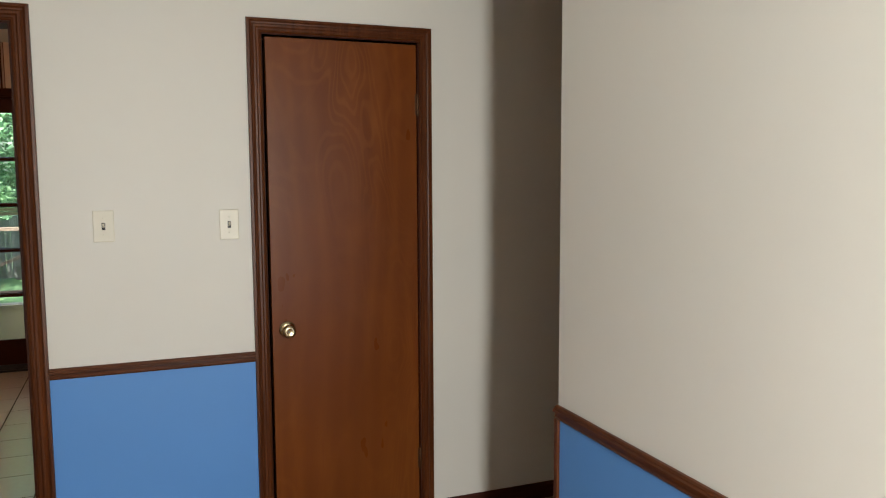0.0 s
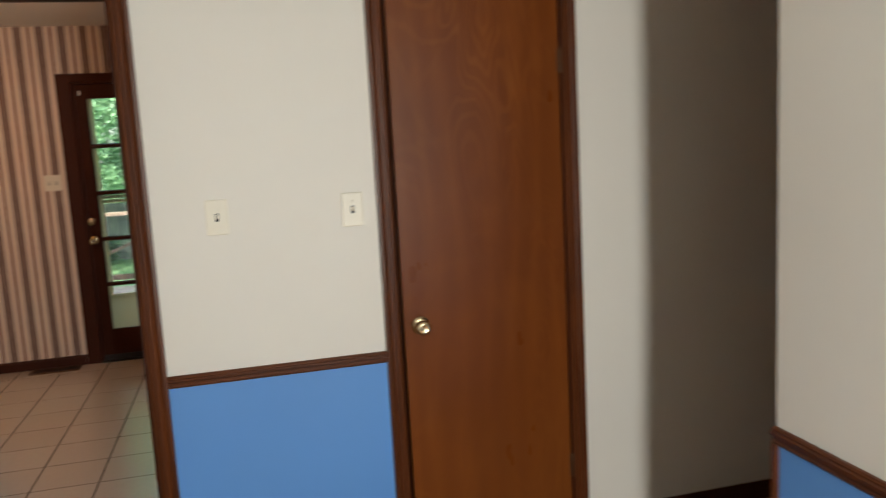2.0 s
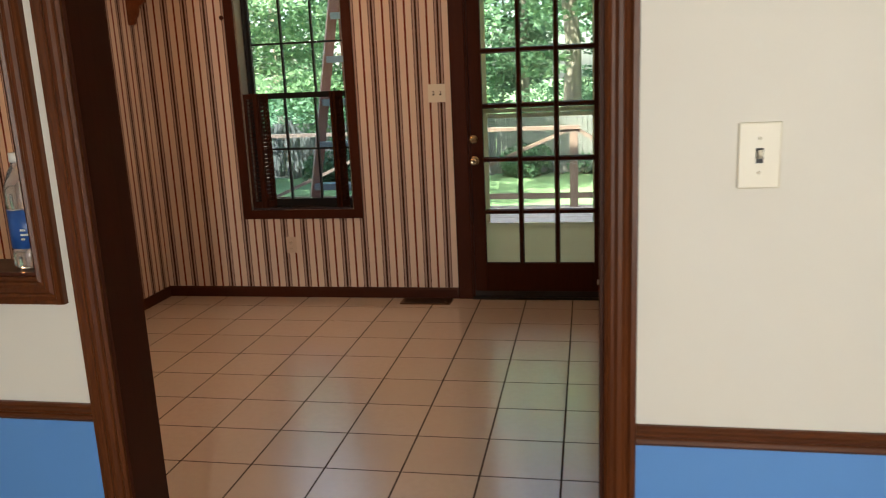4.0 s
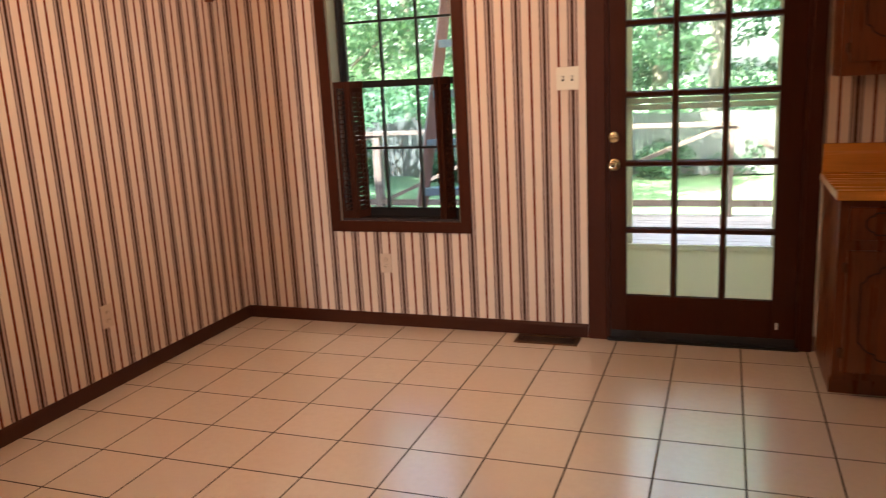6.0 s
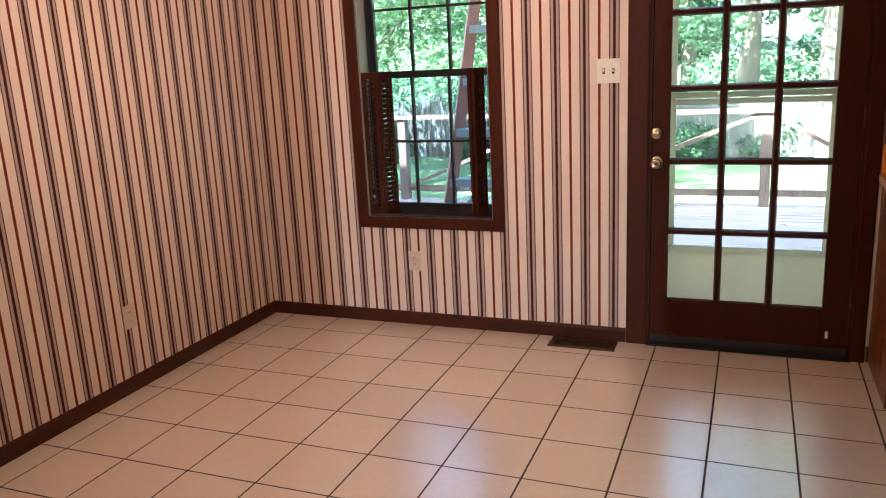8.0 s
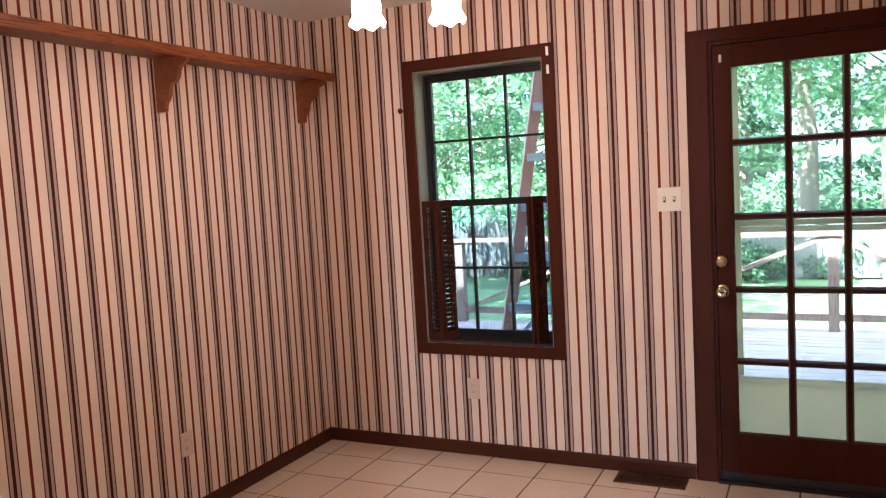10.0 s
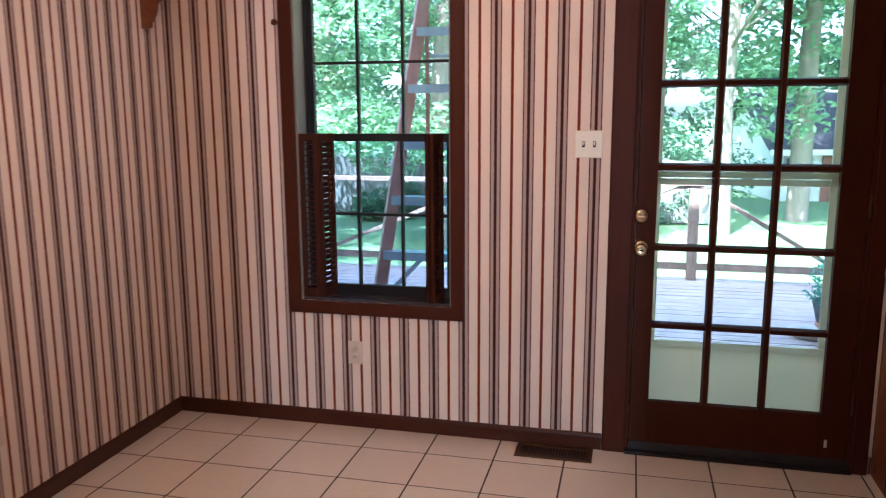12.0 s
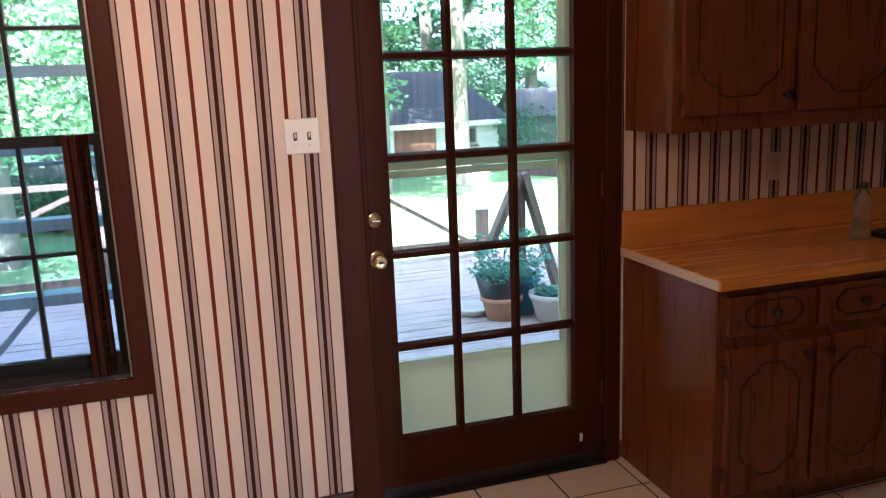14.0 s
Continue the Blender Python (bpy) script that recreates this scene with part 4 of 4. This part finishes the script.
for x in RX[:-1]:
    part("post", box(x - 0.05, x + 0.05, 4.45, 4.55, DZ, 0.80, 0.006), M_RAIL, rail)
part("top_rail", box(-5.65, 0.62, 4.43, 4.57, 0.80, 0.84), M_RAIL, rail)
part("lower_rail", box(-5.6, 2.03, 4.48, 4.52, -0.05, 0.02), M_RAIL, rail)
part("post", box(1.995, 2.105, 4.45, 4.55, DZ, 0.32, 0.006), M_RAIL, rail)
# white block stands in for the sunlit, blown-out top of the wooden post
part("post_glare", box(1.975, 2.125, 4.43, 4.57, 0.31, 0.70, 0.02), M_WHITE, rail, "sun glare on the post top, built as a white block")
part("brace", beam(bmesh.new(), (0.58, 4.5, 0.80), (2.0, 4.5, -0.06), 0.04, 0.09, (0, 1, 0)), M_RAIL, rail)
for a, b in zip(RX[:-2], RX[1:-1]):
    part("brace", beam(bmesh.new(), (a + 0.05, 4.5, 0.0), (b - 0.05, 4.5, 0.80), 0.04, 0.09, (0, 1, 0)), M_RAIL, rail)
stair = thing("stair_railing", (1.6, 2.64, DZ), "weathered wooden railing with sloping braces behind the pots", "railing")
part("post", box(1.62, 1.71, 2.60, 2.69, DZ, 0.90, 0.004), M_RAIL, stair)
part("slope_rail", beam(bmesh.new(), (1.66, 2.58, 0.88), (1.42, 2.60, 0.36), 0.05, 0.09, (0, 1, 0)), M_RAIL, stair)
part("slope_rail", beam(bmesh.new(), (1.68, 2.57, 0.88), (1.99, 2.58, DZ), 0.05, 0.10, (0, 1, 0)), M_RAIL, stair)
part("hand_rail", beam(bmesh.new(), (1.60, 2.64, 0.92), (2.60, 2.64, 0.80), 0.10, 0.045, (0, 1, 0)), M_RAIL, stair)

# step ladder on the deck
lad = thing("step_ladder", (-1.2, 1.6, DZ), "tall step ladder with orange rails and grey-blue steps", "ladder")
LT = 2.55
for s in (-1, 1):
    part("front_rail", beam(bmesh.new(), (-1.19 + s * 0.56, 1.30, DZ), (-1.19 + s * 0.19, 1.62, LT), 0.032, 0.085), M_LADDER, lad)
    part("rear_rail", beam(bmesh.new(), (-1.19 + s * 0.38, 2.25, DZ), (-1.19 + s * 0.24, 1.70, LT), 0.028, 0.055), M_LADDER, lad)
for i in range(7):
    z = -0.15 + 0.40 + i * 0.362
    f = (z - DZ) / (LT - DZ)
    h = 0.56 + (0.19 - 0.56) * f
    y = 1.30 + 0.32 * f
    part("step", bx(box(-1.19 - h, -1.19 + h, y - 0.06, y + 0.05, z - 0.004, z), -1.19 - h, -1.19 + h, y - 0.06, y - 0.055, z - 0.055, z - 0.004), M_STEP, lad, "grey-blue aluminium step")
part("cap", box(-1.46, -0.92, 1.54, 1.78, LT - 0.01, LT + 0.07, 0.01), M_STEP, lad)
part("brace", beam(bmesh.new(), (-1.19 - 0.50, 1.33, 0.25), (-1.36, 1.38, 0.60), 0.012, 0.03), M_STEP, lad)
part("brace", beam(bmesh.new(), (-1.19 + 0.50, 1.33, 0.25), (-1.02, 1.38, 0.60), 0.012, 0.03), M_STEP, lad)
for z in (0.45, 1.2, 1.9):
    f = (z - DZ) / (LT - DZ)
    y = 2.25 - 0.55 * f
    part("rear_bar", beam(bmesh.new(), (-1.57 + 0.14 * f, y, z), (-0.81 - 0.14 * f, y, z), 0.025, 0.025), M_STEP, lad)


# ---- plants on the deck ----
def leaf_cloud(cells, size, per, seed, flat=0.0):
    """Many small bent leaves round centres (x, y, z, rx, ry, rz); returns vertices and faces."""
    rng = np.random.default_rng(seed)
    vs, fs = [], []
    for cx, cy, cz, rx, ry, rz in cells:
        d = rng.normal(size=(per, 3))
        d /= np.linalg.norm(d, axis=1)[:, None]
        rad = rng.uniform(0.35, 1.0, per) ** 0.5
        c = np.array((cx, cy, cz)) + d * rad[:, None] * np.array((rx, ry, rz))
        u = rng.normal(size=(per, 3))
        u[:, 2] *= 0.6
        u /= np.linalg.norm(u, axis=1)[:, None]
        w = np.cross(u, rng.normal(size=(per, 3)))
        w /= np.linalg.norm(w, axis=1)[:, None]
        s = size * rng.uniform(0.6, 1.3, per)[:, None]
        quad = np.stack((c - u * s, c + w * s * 0.42, c + u * s, c - w * s * 0.42), 1)
        vs.append(quad.reshape(-1, 3))
    v = np.concatenate(vs)
    f = np.arange(len(v)).reshape(-1, 4)
    return v, f


def leaf_part(name, cells, size, per, seed, mat, parent, label=""):
    v, f = leaf_cloud(cells, size, per, seed)
    me = bpy.data.meshes.new(name)
    me.from_pydata(v.tolist(), [], f.tolist())
    me.materials.append(mat)
    ob = new(name, me)
    if parent is not None:
        ob.parent = parent
        ob.matrix_parent_inverse = place_of(parent).inverted()
    if label:
        ob["label"] = label
    return ob


def pot(name, x, y, r, h, mat, label, inner=None):
    t = thing(name, (x, y, DZ), label, "plant pot")
    part("pot", turn(bmesh.new(), ((0.0, 0.0), (r * 0.72, 0.0), (r * 0.95, h * 0.8), (r * 1.05, h * 0.82), (r * 1.05, h), (r * 0.93, h), (r * 0.9, h * 0.85), (0.0, h * 0.85)), (x, y, DZ + 0.002)), mat, t)
    part("soil", turn(bmesh.new(), ((0.0, h * 0.86), (r * 0.88, h * 0.86), (r * 0.7, h * 0.9), (0.0, h * 0.91)), (x, y, DZ + 0.002)), M_SOIL, t)
    return t


p1 = pot("potted_plant", 1.42, 2.40, 0.15, 0.17, M_TERRA, "bushy green plant in a banded terracotta pot on the deck")
part("liner", turn(bmesh.new(), ((0.10, 0.13), (0.13, 0.16), (0.17, 0.32), (0.15, 0.32), (0.12, 0.18)), (1.40, 2.40, DZ)), M_BLACKP, p1, "black nursery pot")
rng = random.Random(4)
cells = [(1.45 + rng.uniform(-0.22, 0.24), 2.40 + rng.uniform(-0.2, 0.2), DZ + rng.uniform(0.28, 0.62), 0.09, 0.09, 0.07) for _ in range(34)]
leaf_part("foliage", cells, 0.021, 46, 5, M_FERN, p1, "fine green foliage")
bm = bmesh.new()
for k in range(10):
    beam(bm, (1.42 + 0.03 * math.cos(k), 2.40 + 0.03 * math.sin(k), DZ + 0.2), (1.45 + rng.uniform(-0.2, 0.2), 2.40 + rng.uniform(-0.18, 0.18), DZ + rng.uniform(0.4, 0.6)), 0.006, 0.006)
part("stems", bm, M_FERN, p1)
p3 = pot("potted_plant", 1.62, 2.46, 0.12, 0.30, M_GLAZE, "blue-green glazed pot beside the bushy plant")
p2 = pot("potted_plant", 1.75, 2.22, 0.17, 0.20, M_STONEPOT, "low plant in a pale stone pot on the deck")
leaf_part("foliage", [(1.75, 2.22, DZ + 0.22, 0.12, 0.12, 0.05)], 0.03, 90, 7, M_FERN, p2)
sa = thing("plant_saucer", (1.27, 2.60, DZ), "dark round plant saucer standing on the deck", "saucer")
part("saucer", turn(bmesh.new(), ((0.0, 0.0), (0.12, 0.0), (0.16, 0.05), (0.15, 0.055), (0.115, 0.012), (0.0, 0.012)), (1.27, 2.60, DZ + 0.002)), M_STONEPOT, sa)
bm = bmesh.new()
rng = random.Random(9)
for k in range(60):
    x, y, a, s = rng.uniform(-5, 3), rng.uniform(0.5, 4.5), rng.uniform(0, 6.3), rng.uniform(0.02, 0.04)
    vv = [bm.verts.new((x + s * math.cos(a + q) * e, y + s * math.sin(a + q) * e, DZ + 0.004 + 0.008 * (e < 1))) for q, e in ((0, 1.2), (1.57, 0.5), (3.14, 1.2), (4.71, 0.5))]
    bm.faces.new(vv)
tagged(part("fallen_leaves", bm, M_STONEPOT), "pale fallen leaves scattered on the deck", "leaves", kind="stuff")


# ---- garage in the garden ----
A, B = Vector((4.42, 23.05, 0)), Vector((9.92, 24.06, 0))
ux = (B - A).normalized()
uy = Vector((-ux.y, ux.x, 0))
gm = Matrix((ux, uy, Vector((0, 0, 1)))).transposed().to_4x4()
gm.translation = Vector((A.x, A.y, GZ))
gar = thing("garden_house", (A.x, A.y, GZ), "low white garden house with a grey shingle roof", "house")


def gpart(name, bmm, mat, parent=None, label=""):
    bmm.transform(gm)
    return part(name, bmm, mat, parent or gar, label)


GLEN, GDEP, EAVE, RIDGE = (B - A).length, 6.0, 1.66, 3.36
gpart("wall", box(0, GLEN, 0, GDEP, 0, EAVE), M_SIDING)
bm = bmesh.new()
v = [bm.verts.new(p) for p in ((0, 0, EAVE), (0, GDEP, EAVE), (0, GDEP / 2, RIDGE), (0.2, 0, EAVE), (0.2, GDEP, EAVE), (0.2, GDEP / 2, RIDGE))]
for f in ((0, 1, 2), (3, 5, 4), (0, 2, 5, 3), (1, 4, 5, 2), (0, 3, 4, 1)):
    bm.faces.new([v[i] for i in f])
gpart("gable", bm, M_SIDING)
bm = bmesh.new()
e, hip = 0.35, 0.5
P = [(-e, -e, EAVE - 0.1), (GLEN + e, -e, EAVE - 0.1), (GLEN - hip, GDEP / 2, RIDGE), (-e, GDEP / 2, RIDGE), (GLEN + e, GDEP + e, EAVE - 0.1), (-e, GDEP + e, EAVE - 0.1)]
lo = [bm.verts.new(p) for p in P]
hi = [bm.verts.new((p[0], p[1], p[2] + 0.12)) for p in P]
for f in ((0, 1, 2, 3), (1, 4, 2), (3, 2, 4, 5)):
    bm.faces.new([hi[i] for i in f]), bm.faces.new([lo[i] for i in f][::-1])
for i, j in ((0, 1), (1, 4), (4, 5), (5, 3), (3, 0)):
    bm.faces.new((lo[i], lo[j], hi[j], hi[i]))
bmesh.ops.recalc_face_normals(bm, faces=bm.faces)
gpart("roof", bm, M_SHINGLE, None, "grey shingle roof")
gpart("fascia", box(-e, GLEN + e, -e - 0.03, -e, EAVE - 0.18, EAVE + 0.0), M_WHITE)
gpart("door", box(1.40, 3.0, -0.04, 0.0, 0, 1.5), M_BRICK, None, "brown garage door")
for wx in (0.2, 3.75):
    w = gpart("window", box(wx, wx + 0.9, -0.05, 0.0, 0.80, 1.45), M_SCREEN)
    gpart("pane", box(wx + 0.08, wx + 0.82, -0.06, -0.05, 0.88, 1.37), M_BLACKP, w)
    gpart("sill", box(wx - 0.05, wx + 0.95, -0.1, 0.0, 0.71, 0.79), M_BRICK, w)
shed = thing("garden_shed", (12.1, 26.9, GZ), "small grey wooden shed among the trees", "shed")
part("wall", box(12.1, 15.4, 26.9, 29.5, GZ, GZ + 1.6), M_FENCE, shed)
bm = bmesh.new()
v = [bm.verts.new(p) for p in ((11.9, 26.6, GZ + 1.55), (15.6, 26.6, GZ + 1.55), (15.6, 29.8, GZ + 1.55), (11.9, 29.8, GZ + 1.55), (11.9, 28.2, GZ + 2.65), (15.6, 28.2, GZ + 2.65))]
for f in ((0, 1, 5, 4), (2, 3, 4, 5), (0, 4, 3), (1, 2, 5), (0, 3, 2, 1)):
    bm.faces.new([v[i] for i in f])
part("roof", bm, M_SHINGLE, shed)
fence = thing("garden_fence", (-8, 17, GZ), "weathered grey board fence behind the lawn", "fence")
for x in range(-22, 3, 2):
    part("post", box(x - 0.06, x + 0.06, 17.0, 17.1, GZ, GZ + 1.75), M_FENCE, fence)
bm = bmesh.new()
rng = random.Random(3)
for k in range(170):
    x = -22 + k * 0.142
    bx(bm, x, x + 0.132, 16.97, 17.0, GZ + 0.05, GZ + 1.65 + rng.uniform(-0.03, 0.03))
tagged(part("boards", bm, M_FENCE, fence), kind="stuff")


# ---- trees and bushes ----
def tree(x, y, h, r, seed, trunk=0.2, low=0.35, n=34, per=170, size=0.13, mat=None, label="broad-leaved tree with an uneven green crown"):
    rng = random.Random(seed)
    t = thing("tree", (x, y, GZ), label, "tree", "garden trees")
    bm = bmesh.new()
    pts = [(x, y, GZ), (x + rng.uniform(-0.1, 0.1), y, GZ + h * 0.3), (x + rng.uniform(-0.3, 0.3), y + rng.uniform(-0.3, 0.3), GZ + h * 0.62), (x + rng.uniform(-0.4, 0.4), y, GZ + h * 0.85)]
    rad = [trunk * 1.25, trunk, trunk * 0.7, trunk * 0.25]
    rings = []
    for p, q in zip(pts, rad):
        rings.append([bm.verts.new((p[0] + q * math.cos(k * 0.628) * rng.uniform(0.92, 1.08), p[1] + q * math.sin(k * 0.628), p[2])) for k in range(10)])
    for a, b in zip(rings, rings[1:]):
        for k in range(10):
            bm.faces.new((a[k], a[(k + 1) % 10], b[(k + 1) % 10], b[k]))
    for k in range(7):
        f = rng.uniform(0.3, 0.75)
        a = rng.uniform(0, 6.28)
        s = Vector((x, y, GZ + h * f))
        beam(bm, s, s + Vector((math.cos(a) * r * 0.75, math.sin(a) * r * 0.75, h * 0.16)), trunk * 0.3, trunk * 0.3)
    smooth(part("trunk", bm, M_BARK, t))
    cells = []
    for k in range(n):
        a, q, hz = rng.uniform(0, 6.28), math.sqrt(rng.random()), rng.uniform(low, 1.0)
        rr = r * q * (1.0 - 0.55 * max(0.0, hz - 0.6) / 0.4)
        s = r * rng.uniform(0.18, 0.34)
        cells.append((x + rr * math.cos(a), y + rr * math.sin(a), GZ + h * hz, s, s, s * 0.6))
    leaf_part("crown", cells, size * 0.82, int(per * 1.8), seed, mat or M_LEAF, t)
    return t


for args in ((-7.5, 10.5, 8.5, 3.4, 11, 0.18, 0.22, 60, 240, 0.10), (-4.0, 12.5, 9.5, 3.4, 12, 0.2, 0.24, 60, 240, 0.11), (-12.0, 12.5, 9.5, 4.0, 13, 0.2, 0.2, 46, 200, 0.13),
             (2.0, 15.5, 10.5, 3.2, 14, 0.2, 0.50, 50, 200, 0.12), (0.2, 20.0, 12.0, 4.5, 15, 0.25, 0.22, 44, 200, 0.15), (6.75, 19.2, 14.0, 4.6, 16, 0.30, 0.40, 60, 220, 0.13),
             # these two crowns are added to cast shade on the garden house roof
             (9.8, 17.6, 14.0, 4.4, 18, 0.26, 0.50, 60, 210, 0.13), (4.2, 18.4, 14.5, 4.2, 19, 0.24, 0.52, 60, 210, 0.13),
             (11.5, 16.5, 12.0, 4.2, 17, 0.25, 0.30, 44, 190, 0.14)):
    tree(*args)
for i, x in enumerate((-24, -18, -12.5, -7.0, -2.0, 3.5, 8.5, 14.0, 20.0, 27.0)):
    tree(x * 1.15, 32.5 + 2.5 * (i % 2), 14.5 + 2 * (i % 3), 5.2, 40 + i, 0.3, 0.02, 60, 170, 0.21, M_LEAF2, "tall tree with shade-darkened leaf colour at the end of the garden")
for i, (x, y, r) in enumerate(((-9.5, 16.2, 1.1), (-6.5, 16.4, 0.9), (-3.5, 16.2, 1.2), (-1.0, 16.6, 0.9), (10.4, 19.5, 0.9), (1.0, 17.5, 1.0), (2.2, 21.5, 2.0), (-1.0, 23.0, 2.4), (11.5, 23.5, 2.2), (-4.5, 23.0, 2.2), (-8.5, 23.0, 2.4), (-13.0, 23.0, 2.4), (14.5, 23.0, 2.4))):
    b = thing("bush", (x, y, GZ), "rounded uneven green garden bush", "bush", "garden bushes")
    rng = random.Random(70 + i)
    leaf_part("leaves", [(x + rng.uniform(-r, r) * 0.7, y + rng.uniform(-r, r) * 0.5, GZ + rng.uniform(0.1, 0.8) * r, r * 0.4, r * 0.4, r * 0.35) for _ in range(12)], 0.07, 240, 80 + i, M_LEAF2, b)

# ---- floor tiles, last ----
P12, GAP = 0.308, 0.0075
full = None
for i in range(-8, 13):
    for j in range(-12, 1):
        x0, x1 = i * P12 + GAP / 2, (i + 1) * P12 - GAP / 2
        y0, y1 = (j - 1) * P12 + GAP / 2 + P12, j * P12 + P12 - GAP / 2
        cx0, cx1, cy0, cy1 = max(x0, WEST), min(x1, EAST), max(y0, PS + 0.035), min(y1, NORTH)
        if cx1 - cx0 < 0.02 or cy1 - cy0 < 0.02:
            continue
        whole = abs(cx1 - cx0 - (x1 - x0)) < 1e-6 and abs(cy1 - cy0 - (y1 - y0)) < 1e-6
        if whole and full is not None:
            ob = new("tile", full)
        else:
            bm = bmesh.new()
            k = 0.0006
            lo = [bm.verts.new((px - cx0, py - cy0, -0.005)) for px, py in ((cx0, cy0), (cx1, cy0), (cx1, cy1), (cx0, cy1))]
            mi = [bm.verts.new((v.co.x, v.co.y, -0.0006)) for v in lo]
            w, d = cx1 - cx0, cy1 - cy0
            hi = [bm.verts.new(p) for p in ((k, k, 0), (w - k, k, 0), (w - k, d - k, 0), (k, d - k, 0))]
            for a, b in ((lo, mi), (mi, hi)):
                for q in range(4):
                    bm.faces.new((a[q], a[(q + 1) % 4], b[(q + 1) % 4], b[q]))
            bm.faces.new(hi)
            me = bpy.data.meshes.new("tile")
            bm.to_mesh(me)
            bm.free()
            me.materials.append(M_TILE)
            if whole:
                full = me
            ob = new("tile", me)
        ob.parent = floor
        ob.matrix_basis = Matrix.Translation((cx0, cy0, 0))
